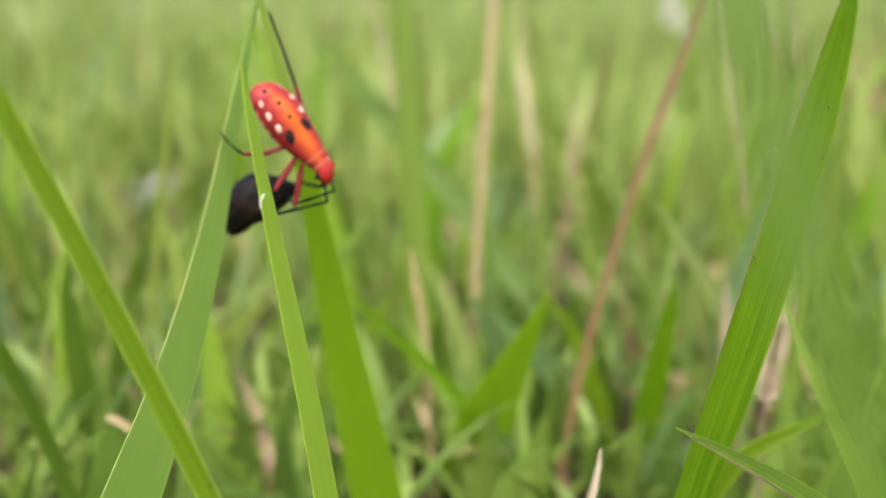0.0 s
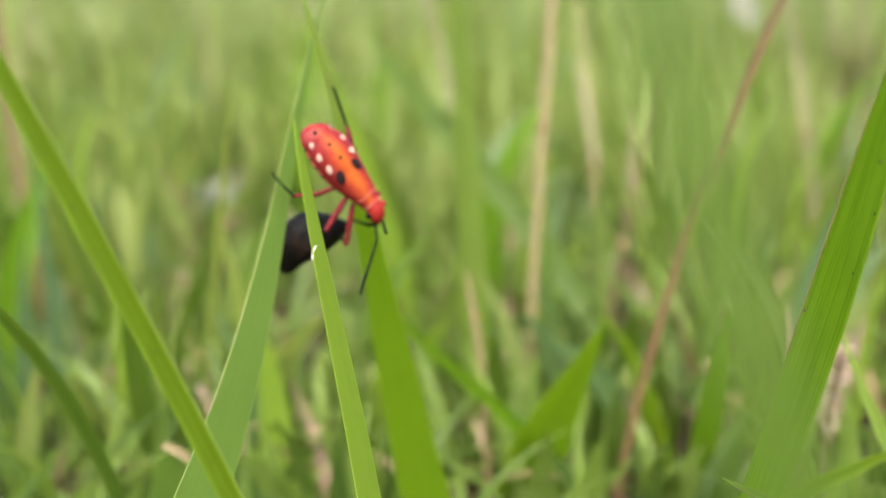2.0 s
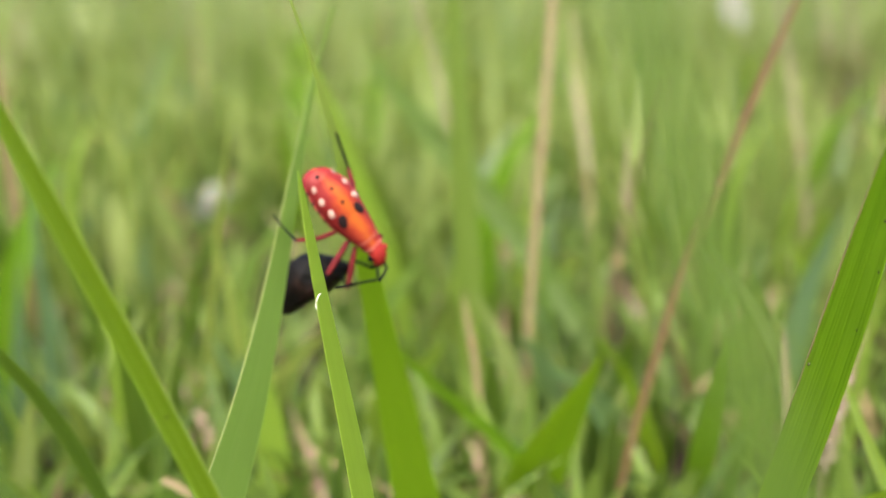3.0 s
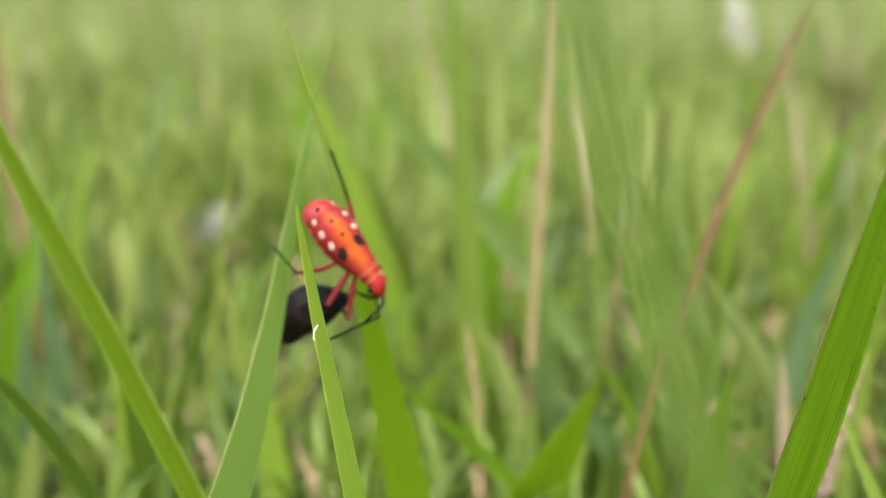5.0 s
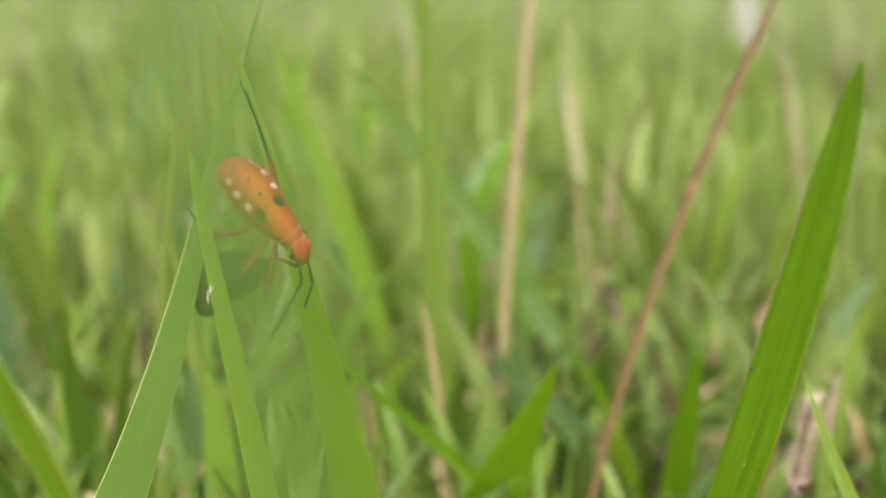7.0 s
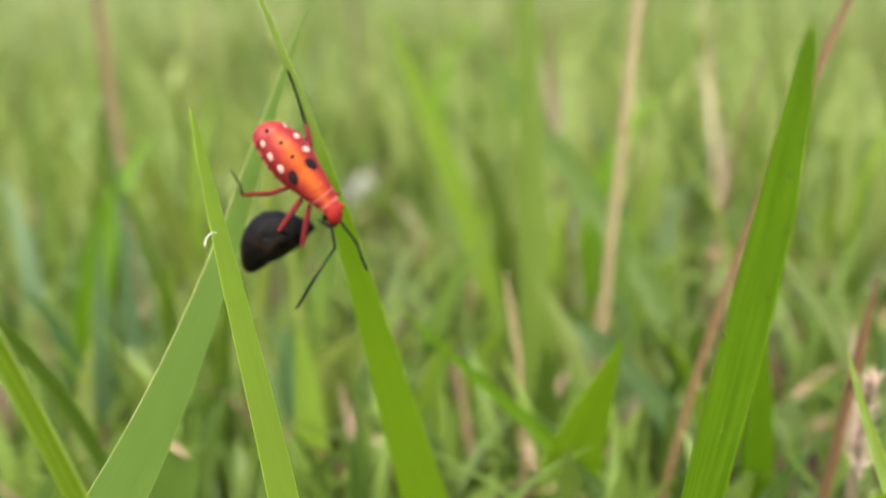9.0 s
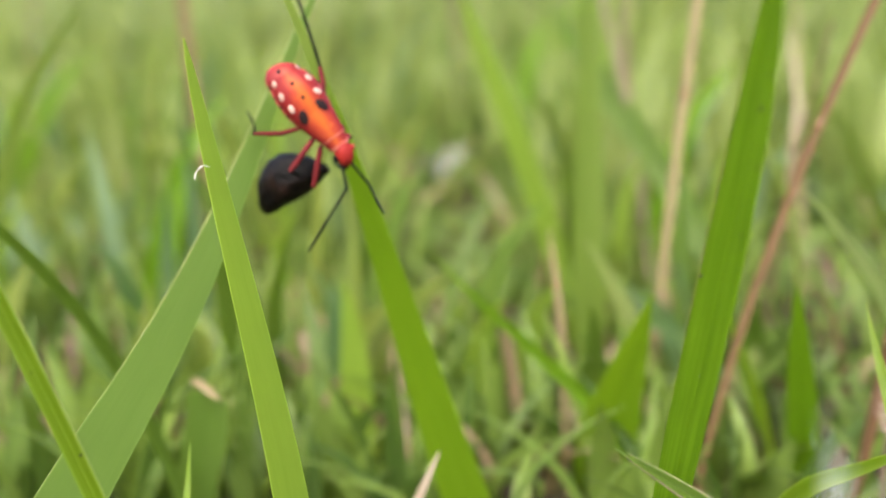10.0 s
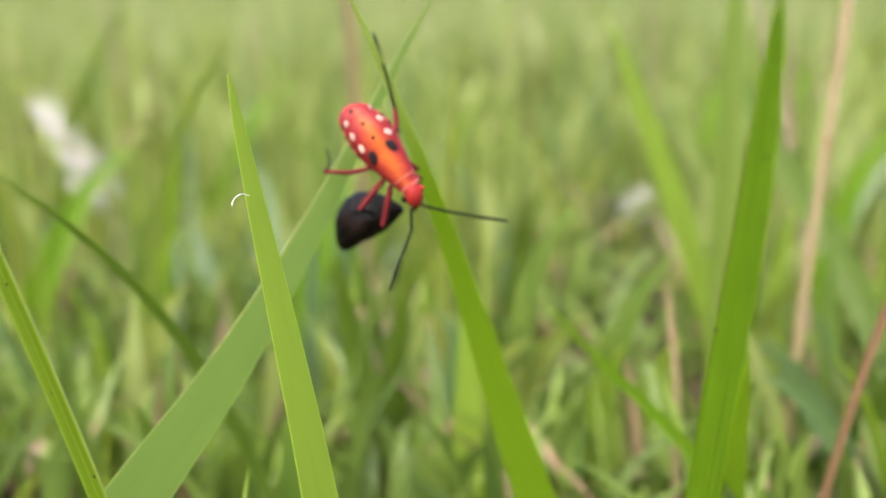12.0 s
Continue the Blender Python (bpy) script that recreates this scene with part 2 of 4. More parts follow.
def seed_skin():
    m, nt, nodes, bsdf, out = mat_new("seed_skin")
    co = nodes.new("ShaderNodeTexCoord").outputs["Object"]
    col = ramp(nt, noise_tex(nt, co, 420.0, 6.0, 0.65), [(0.46, (0.0018, 0.0016, 0.0014)), (0.60, (0.008, 0.0042, 0.003)), (0.72, (0.028, 0.0135, 0.009))])
    nt.links.new(col, bsdf.inputs["Base Color"])
    bsdf.inputs["Roughness"].default_value, bsdf.inputs["Specular IOR Level"].default_value = 0.42, 0.13
    bump = nodes.new("ShaderNodeBump")
    bump.inputs["Strength"].default_value, bump.inputs["Distance"].default_value = 1.0, 0.0005
    nt.links.new(noise_tex(nt, co, 900.0, 5.0), bump.inputs["Height"])
    nt.links.new(bump.outputs["Normal"], bsdf.inputs["Normal"])
    return m


SEED_COAT = seed_skin()
# paler colour that stands in for a wet highlight on the seed
SEED_GLINT = plain("seed_scar", (0.10, 0.07, 0.05), 0.7, 0.3, 0.4, 1500)
FIBRE = plain("fibre", (0.75, 0.73, 0.64), 0.7, 0.2, 0.15, 2000)


def meadow_floor():
    """Dark soil with brown thatch and moss-green growth in patches."""
    m, nt, nodes, bsdf, out = mat_new("meadow_floor")
    co = nodes.new("ShaderNodeTexCoord").outputs["Object"]
    crumbs = ramp(nt, noise_tex(nt, co, 220.0, 6.0, 0.65), [(0.35, (0.018, 0.013, 0.009)), (0.65, (0.06, 0.042, 0.026))])
    moss = ramp(nt, noise_tex(nt, co, 500.0, 4.0), [(0.35, (0.03, 0.05, 0.014)), (0.65, (0.085, 0.115, 0.035))])
    where = ramp(nt, noise_tex(nt, co, 26.0, 5.0, 0.7), [(0.48, (0, 0, 0)), (0.60, (1, 1, 1))])
    nt.links.new(mix_colour(nt, where, crumbs, moss), bsdf.inputs["Base Color"])
    bsdf.inputs["Roughness"].default_value, bsdf.inputs["Specular IOR Level"].default_value = 0.95, 0.1
    bump = nodes.new("ShaderNodeBump")
    bump.inputs["Strength"].default_value, bump.inputs["Distance"].default_value = 0.8, 0.0015
    nt.links.new(noise_tex(nt, co, 300.0, 6.0), bump.inputs["Height"])
    nt.links.new(bump.outputs["Normal"], bsdf.inputs["Normal"])
    return m


SOIL = meadow_floor()


# ---- mesh helpers ----
def link_mesh(name, bm, material, smooth=True):
    me = bpy.data.meshes.new(name)
    bm.to_mesh(me)
    bm.free()
    me.materials.append(material)
    if smooth:
        me.polygons.foreach_set("use_smooth", [True] * len(me.polygons))
    me.set_sharp_from_angle(angle=radians(48))
    return new(name, me)


def part(name, bm, material, parent, label="", matrix=None):
    ob = link_mesh(name, bm, material)
    ob.parent = parent
    if matrix is not None:
        ob.matrix_basis = matrix
    return tagged(ob, label)


def tube(points, radii, sides=8):
    """A round tapered limb along points (centimetres)."""
    bm = bmesh.new()
    pts = [Vector(p) * CM for p in points]
    rings = []
    for i, p in enumerate(pts):
        t = (pts[min(i + 1, len(pts) - 1)] - pts[max(i - 1, 0)]).normalized()
        a = t.cross(Vector((0.3, 0.2, 1)) if abs(t.z) < 0.9 else Vector((1, 0, 0))).normalized()
        b = t.cross(a)
        r = radii[i] * CM
        rings.append([bm.verts.new(p + r * (math.cos(k * 2 * math.pi / sides) * a + math.sin(k * 2 * math.pi / sides) * b)) for k in range(sides)])
    for r0, r1 in zip(rings, rings[1:]):
        for k in range(sides):
            bm.faces.new((r0[k], r0[(k + 1) % sides], r1[(k + 1) % sides], r1[k]))
    bm.faces.new(rings[0][::-1])
    bm.faces.new(rings[-1])
    return bm


def spline(points, n):
    """A smooth line through points (Catmull-Rom), n steps in all."""
    pts = [Vector(p) for p in points]
    pts = [2 * pts[0] - pts[1]] + pts + [2 * pts[-1] - pts[-2]]
    spans = len(pts) - 3
    res = []
    for i in range(n + 1):
        u = i / n * spans
        k = min(int(u), spans - 1)
        f = u - k
        a, b, c, d = pts[k:k + 4]
        res.append(0.5 * (2 * b + (c - a) * f + (2 * a - 5 * b + 4 * c - d) * f * f + (3 * b - a - 3 * c + d) * f ** 3))
    return res


def leaf_bm(line, width, facing, ribs=0, fold=0.18, taper=0.55, base=0.75, rise=3.0, thick=0.012, twist=0.0, nick=0.0, tip=(1.5, 0.75), seed=1):
    """A grass leaf as a thin solid along a line from the ground to its tip (centimetres): folded along the midrib, ribbed, tapering."""
    rng = random.Random(seed)
    bm = bmesh.new()
    uvl = bm.loops.layers.uv.new("UVMap")
    cols = max(4, 2 * ribs)
    n = len(line) - 1
    face = Vector(facing).normalized()
    length = sum((line[i + 1] - line[i]).length for i in range(n))
    rows, run = [], 0.0
    for i, p in enumerate(line):
        if i:
            run += (p - line[i - 1]).length
        s = run / length
        t = (line[min(i + 1, n)] - line[max(i - 1, 0)]).normalized()
        nor = (face - t * face.dot(t)).normalized()
        nor.rotate(Matrix.Rotation(radians(twist) * s, 3, t))
        side = t.cross(nor)
        w = width / 2 * min(1.0, base + (1 - base) * s * rise) * (1 - min(1.0, max(0.0, (s - (1 - taper)) / taper)) ** tip[0]) ** tip[1]
        w = max(w, width * 0.015) * (1 + nick * rng.uniform(-1, 1))
        row = []
        for k in range(cols + 1):
            c = 2 * k / cols - 1
            lift = fold * w * (abs(c) - 0.5) + (0.014 * w * (1 if k % 2 else -1) if ribs else 0)
            q = p + side * (c * w) + nor * lift
            h = thick / 2 * (1 - 0.6 * abs(c))
            row.append((bm.verts.new((q + nor * h) * CM), bm.verts.new((q - nor * h) * CM), (k / cols, run)))
        rows.append(row)

    def quad(corners):
        f = bm.faces.new([v for v, _ in corners])
        for loop, (_, uv) in zip(f.loops, corners):
            loop[uvl].uv = uv

    for r0, r1 in zip(rows, rows[1:]):
        for k in range(cols):
            a, b, c, d = r0[k], r0[k + 1], r1[k + 1], r1[k]
            quad([(x[0], x[2]) for x in (a, b, c, d)])
            quad([(x[1], x[2]) for x in (d, c, b, a)])
        for k, flip in ((0, False), (cols, True)):
            a, d = r0[k], r1[k]
            e = [(a[0], a[2]), (d[0], d[2]), (d[1], d[2]), (a[1], a[2])]
            quad(e[::-1] if flip else e)
    for row in (rows[0], rows[-1]):
        for k in range(cols):
            quad([(row[k][0], row[k][2]), (row[k + 1][0], row[k + 1][2]), (row[k + 1][1], row[k + 1][2]), (row[k][1], row[k][2])])
    return bm


def arc(p0, p1, p2, p3, foot, n=26):
    """A leaf's line: from its foot on the ground to p0, and on to the tip p3 along a smooth bow."""
    a, b, c, d, f = (Vector(p) for p in (p0, p1, p2, p3, foot))
    line = [(1 - u) ** 3 * a + 3 * u * (1 - u) ** 2 * b + 3 * u * u * (1 - u) * c + u ** 3 * d for u in (i / n for i in range(n + 1))]
    if a.z > 0.05:
        knee = a - (b - a).normalized() * min(0.45 * (a - f).length, a.z * 0.6)
        m = max(4, int(a.z * 3))
        line = [(1 - u) ** 2 * f + 2 * u * (1 - u) * knee + u * u * a for u in (i / m for i in range(m))] + line
    return line


def azimuth(degrees, lift=0.15):
    """A facing: 0 looks towards -y, positive turns towards +x."""
    return (math.sin(radians(degrees)), -math.cos(radians(degrees)), lift)


def grass(name, line, width, facing, material, label, category="grass blade", group="tall grass blades", rib=0.0, **shape):
    """A blade of grass whose origin is its foot on the ground."""
    foot = Vector(line[0])
    ob = link_mesh(name, leaf_bm([p - foot for p in line], width, facing, **shape), material)
    ob.location = foot * CM
    if rib:
        n = Vector(facing).normalized()
        pts = [p - foot + n * 0.004 - n * (shape.get("fold", 0.18) * width * 0.22 * (1 - i / len(line))) for i, p in enumerate(line)][2:-3]
        part("midrib", tube(pts, [rib * (1.2 - i / len(pts)) for i in range(len(pts))], 6), material, ob, "raised midrib")
    return tagged(ob, label, category, group)


def rim(blade, line, width, facing, side, start, stop, radius, material, name, label, taper=0.55, base=0.75, rise=3.0, tip=(1.5, 0.75)):
    """A dry strip along one edge of a blade, between two shares of its length."""
    foot, face, n = Vector(line[0]), Vector(facing).normalized(), len(line) - 1
    total = sum((line[i + 1] - line[i]).length for i in range(n))
    pts, run = [], 0.0
    for i, p in enumerate(line):
        run += (p - line[i - 1]).length if i else 0.0
        s = run / total
        if start <= s <= stop:
            t = (line[min(i + 1, n)] - line[max(i - 1, 0)]).normalized()
            nor = (face - t * face.dot(t)).normalized()
            w = width / 2 * min(1.0, base + (1 - base) * s * rise) * (1 - min(1.0, max(0.0, (s - (1 - taper)) / taper)) ** tip[0]) ** tip[1]
            pts.append(p - foot + t.cross(nor) * w * side)
    m = len(pts) - 1
    return part(name, tube(pts, [radius * (0.35 + 0.65 * math.sin(math.pi * i / m)) for i in range(m + 1)], 6), material, blade, label)


def lens_bm(sx, sy, sz, seg=14):
    """A small rounded scale or ball."""
    bm = bmesh.new()
    bmesh.ops.create_uvsphere(bm, u_segments=seg, v_segments=8, radius=1)
    for v in bm.verts:
        v.co = Vector((v.co.x * sx, v.co.y * sy, v.co.z * sz)) * CM
    return bm


def fleck(blade, p, size, material):
    """A small dark or pale speck on a leaf, at a point of the meadow (centimetres)."""
    ob = part("fleck", lens_bm(size * 0.7, 0.006, size, 8), material, blade)
    ob.location = Vector(p) * CM - blade.location


def node(stalk, p, size):
    """The swollen joint of a stalk, at a point of the meadow (centimetres)."""
    ob = part("node", lens_bm(size, size, size * 1.3, 10), BROWN_STEM, stalk, "darker swollen node")
    ob.location = Vector(p) * CM - stalk.location


FLECK_DARK = plain("fleck_dark", (0.05, 0.045, 0.02), 0.8, 0.2, 0.5, 3000)
FLECK_PALE = plain("fleck_pale", (0.36, 0.42, 0.18), 0.7, 0.2, 0.3, 3000)


# ---- ground ----
def build_ground():
    bm = bmesh.new()
    bmesh.ops.create_grid(bm, x_segments=80, y_segments=80, size=0.8)
    for v in bm.verts:
        r = max(abs(v.co.x), abs(v.co.y)) / 0.8
        v.co.z = -0.003 + 0.004 * noise.noise(v.co * 22) * (1 - r)
        v.co.y += 0.3
        if r > 0.999:
            v.co.x, v.co.y = v.co.x * 800, (v.co.y - 0.3) * 800 + 0.3
    ground = link_mesh("ground", bm, SOIL)
    tagged(ground, "dark brown soil with thatch under the meadow grass", "ground", kind="structure")


build_ground()


def grass_stuff(name, label, seed, spots, height, width, lean, material, segs=4):
    """Uncountable grass as one mesh: bowed leaves, folded along the midrib."""
    rng = np.random.default_rng(seed)
    n = len(spots)
    h = rng.uniform(*height, n) * (0.7 + 0.6 * rng.random(n))
    w = rng.uniform(*width, n)
    az = rng.uniform(0, 2 * np.pi, n)
    turn = rng.uniform(0, 2 * np.pi, n)
    bow = rng.uniform(*lean, n)
    verts = np.zeros((n, segs + 1, 3, 3))
    uvs = np.zeros((n, segs + 1, 3, 2))
    for i in range(segs + 1):
        s = i / segs
        out = bow * h * s ** 1.8
        px = spots[:, 0] + np.cos(az) * out
        py = spots[:, 1] + np.sin(az) * out
        pz = h * (s - 0.45 * bow * s * s)
        ww = w / 2 * (1 - s ** 2.2) + 0.006
        for k, c in enumerate((-1, 0, 1)):
            tt = turn + 0.8 * s
            verts[:, i, k] = np.stack([px + np.cos(tt) * ww * c - (1 - abs(c)) * np.sin(tt) * ww * 0.3,
                                       py + np.sin(tt) * ww * c + (1 - abs(c)) * np.cos(tt) * ww * 0.3, pz], 1)
            uvs[:, i, k] = np.stack([np.full(n, k / 2), s * h], 1)
    per = (segs + 1) * 3
    quads = np.array([(i * 3 + k, i * 3 + k + 1, i * 3 + k + 4, i * 3 + k + 3) for i in range(segs) for k in range(2)])
    faces = (quads[None] + (np.arange(n) * per)[:, None, None]).reshape(-1, 4)
    me = bpy.data.meshes.new(name)
    me.from_pydata((verts.reshape(-1, 3) * CM).tolist(), [], faces.tolist())
    uvl = me.uv_layers.new(name="UVMap")
    uvl.data.foreach_set("uv", uvs.reshape(-1, 2)[faces.ravel()].ravel())
    me.polygons.foreach_set("use_smooth", [True] * len(me.polygons))
    me.materials.append(material)
    return tagged(new(name, me), label, "grass", kind="stuff")


def clearing(x, y):
    """The thin strip of the meadow before the low white seed head, where only low leaves grow."""
    u = ((x - 4.4) * -12.65 + (y - 1.3) * 32.5) / (12.65 ** 2 + 32.5 ** 2)
    off = ((x - 4.4) * 32.5 + (y - 1.3) * 12.65) / math.hypot(12.65, 32.5)
    return 0.5 < u < 0.99 and abs(off) < 1.4


def thin_patch(x, y):
    """Patches some centimetres wide where the turf is worn thin."""
    return noise.noise(Vector((x * 0.21, y * 0.17, 3.7))) > 0.22


def scatter(seed, n, near, far, power=1.0, spread=34, centre=(0.5, -2.0), head=12.0, low=False, patchy=False):
    """Spots in a fan that opens over the meadow."""
    rng = np.random.default_rng(seed)
    r = near + (far - near) * rng.random(n) ** power
    a = np.radians(90 + head + rng.uniform(-spread, spread, n))
    spots = np.stack([centre[0] + r * np.cos(a), centre[1] + r * np.sin(a)], 1)
    return np.array([p for p in spots if (low or not clearing(*p)) and not (patchy and thin_patch(*p))])


def build_meadow():
    grass_stuff("lawn_grass", "dense pale green lawn grass blurred in the distance", 5, scatter(51, 42000, 48, 450, 1.6, 50), (2.5, 5.5), (0.25, 0.5), (0.05, 0.5), LEAF_LAWN)
    grass_stuff("meadow_grass", "fresh green meadow grass standing thick", 6, scatter(52, 5200, 27, 60, 1.0, 48, patchy=True), (2.2, 5.0), (0.25, 0.5), (0.03, 0.35), LEAF_STUFF, 5)
    grass_stuff("bluish_grass", "bluish green leaves mixed into the meadow", 16, scatter(57, 560, 20, 60, 1.0, 48, patchy=True), (1.6, 4.4), (0.3, 0.55), (0.03, 0.4), LEAF_BLUISH, 5)
    grass_stuff("sward", "short upright green leaves of the turf", 11, scatter(55, 620, 18, 36, 1.0, 48, patchy=True), (1.4, 3.4), (0.3, 0.55), (0.03, 0.4), LEAF_STUFF, 5)
    grass_stuff("undergrowth", "low dark green leaves close to the soil", 7, scatter(53, 4200, 15.4, 70, 1.3, 50, low=True, patchy=True), (0.9, 2.2), (0.2, 0.45), (0.05, 0.6), LEAF_UNDER)
    grass_stuff("tangled_grass", "thin tangled green leaves low in the turf", 17, scatter(58, 3600, 15.4, 44, 1.0, 50, low=True), (1.0, 2.6), (0.1, 0.24), (0.3, 1.1), LEAF_UNDER, 6)
    grass_stuff("dry_litter", "brown and straw-coloured dead leaves in the turf", 8, scatter(54, 1300, 16.5, 70, 1.3, 50, low=True), (0.7, 2.2), (0.10, 0.26), (0.1, 0.9), STRAW_STUFF)
    # withered clumps in the lawn
    rng = np.random.default_rng(14)
    clumps = scatter(56, 70, 34, 300, 1.4, 48)
    spots = (clumps[:, None] + rng.normal(0, 1.0, (70, 30, 2)) * (1.0 + 0.012 * np.hypot(*clumps.T))[:, None, None]).reshape(-1, 2)
    grass_stuff("withered_grass", "straw-coloured withered clumps in the lawn", 15, spots, (2.5, 5.0), (0.15, 0.35), (0.1, 0.8), STRAW_STUFF)
    # the meadow goes on all round the viewpoint
    rng = np.random.default_rng(9)
    r = 10 + 190 * rng.random(22000) ** 0.75
    a = np.radians(rng.uniform(150, 414, 22000))
    around = np.stack([1.5 + r * np.cos(a), r * np.sin(a)], 1)
    grass_stuff("rear_grass", "green meadow grass all round the viewpoint", 10, around, (2.5, 5.5), (0.25, 0.5), (0.1, 0.7), LEAF_STUFF, 3)
    r = 200 + 500 * rng.random(24000) ** 0.8
    a = np.radians(rng.uniform(0, 360, 24000))
    grass_stuff("far_grass", "pale lawn grass far off on all sides", 12, np.stack([r * np.cos(a), r * np.sin(a)], 1), (2.5, 5.5), (0.5, 1.0), (0.1, 0.9), LEAF_LAWN, 2)


build_meadow()


def build_standing_blades():
    """Countable blades of the middle ground, a few shapes repeated at many spots."""
    rng = random.Random(21)
    shapes = []
    for i in range(14):
        h = rng.uniform(3.8, 6.6)
        lean = rng.uniform(-0.35, 0.35)
        fwd = rng.uniform(-0.3, 0.3)
        line = spline([(0, 0, 0), (lean * h * 0.15, fwd * h * 0.15, h * 0.4), (lean * h * 0.5, fwd * h * 0.5, h * 0.75), (lean * h * 1.1, fwd * h, h)], 16)
        mat = (LEAF_MEADOW, LEAF_MEADOW, LEAF_PALE, LEAF_SOFT, LEAF_MEADOW, LEAF_FRESH)[i % 6]
        bm = leaf_bm(line, rng.uniform(0.18, 0.36), azimuth(rng.uniform(-60, 60)), fold=0.25, taper=0.7, twist=rng.uniform(-50, 50), seed=i)
        ob = link_mesh("grass_blade", bm, mat)
        part("midrib", tube(line[:-2], [0.014 * (1.1 - j / len(line)) for j in range(len(line) - 2)], 5), mat, ob)
        tagged(ob, "upright green grass blade in the meadow", "grass blade", "meadow grass blades")
        shapes.append(ob)
    k = 0
    for i in range(84):
        r = 17 + 26 * rng.random() ** 0.9
        a = radians(90 + rng.uniform(-33, 50))
        x, y = 0.5 + r * math.cos(a), r * math.sin(a) - 1
        if clearing(x, y) or (-2.6 < x < 1.2 and y < 23):
            r += 14
        m = Matrix.Translation(Vector((0.5 + r * math.cos(a), r * math.sin(a) - 1, -0.2)) * CM) @ Matrix.Rotation(rng.uniform(-0.9, 0.9), 4, "Z") @ Matrix.Rotation(rng.uniform(-0.28, 0.28), 4, "Y")
        if i < len(shapes):
            shapes[i].matrix_basis = m
        else:
            copy_thing(shapes[i % len(shapes)], m)


build_standing_blades()


def build_turf_leaves():
    """Short leaves between the tall blades, a few shapes repeated."""
    rng = random.Random(77)
    shapes = []
    for i in range(10):
        h = rng.uniform(2.2, 5.0)
        lean, fwd = rng.uniform(-0.35, 0.35), rng.uniform(-0.3, 0.3)
        line = spline([(0, 0, 0), (lean * h * 0.15, fwd * h * 0.15, h * 0.45), (lean * h * 0.5, fwd * h * 0.5, h * 0.8), (lean * h, fwd * h, h)], 9)
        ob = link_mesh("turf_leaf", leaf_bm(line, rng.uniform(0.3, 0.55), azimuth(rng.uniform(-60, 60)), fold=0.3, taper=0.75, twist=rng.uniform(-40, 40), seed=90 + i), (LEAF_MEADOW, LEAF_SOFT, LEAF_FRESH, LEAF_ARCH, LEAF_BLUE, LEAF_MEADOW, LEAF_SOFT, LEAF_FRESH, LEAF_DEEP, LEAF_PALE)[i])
        part("midrib", tube(line[:-1], [0.014 * (1.1 - j / len(line)) for j in range(len(line) - 1)], 5), LEAF_MEADOW, ob)
        shapes.append(tagged(ob, "short green leaf in the turf", "grass blade", "turf leaves"))
    for i in range(200):
        r = 16.4 + 17 * rng.random()
        a = radians(90 + rng.uniform(-30, 48))
        if clearing(0.5 + r * math.cos(a), r * math.sin(a) - 1):
            r += 14
        m = Matrix.Translation(Vector((0.5 + r * math.cos(a), r * math.sin(a) - 1, -0.2)) * CM) @ Matrix.Rotation(rng.uniform(-1.2, 1.2), 4, "Z") @ Matrix.Rotation(rng.uniform(-0.3, 0.3), 4, "Y")
        if i < len(shapes):
            shapes[i].matrix_basis = m
        else:
            copy_thing(shapes[i % len(shapes)], m)


build_turf_leaves()


# ---- the blades that can be told apart: four points that shape each one, and its foot ----
SWAY = []


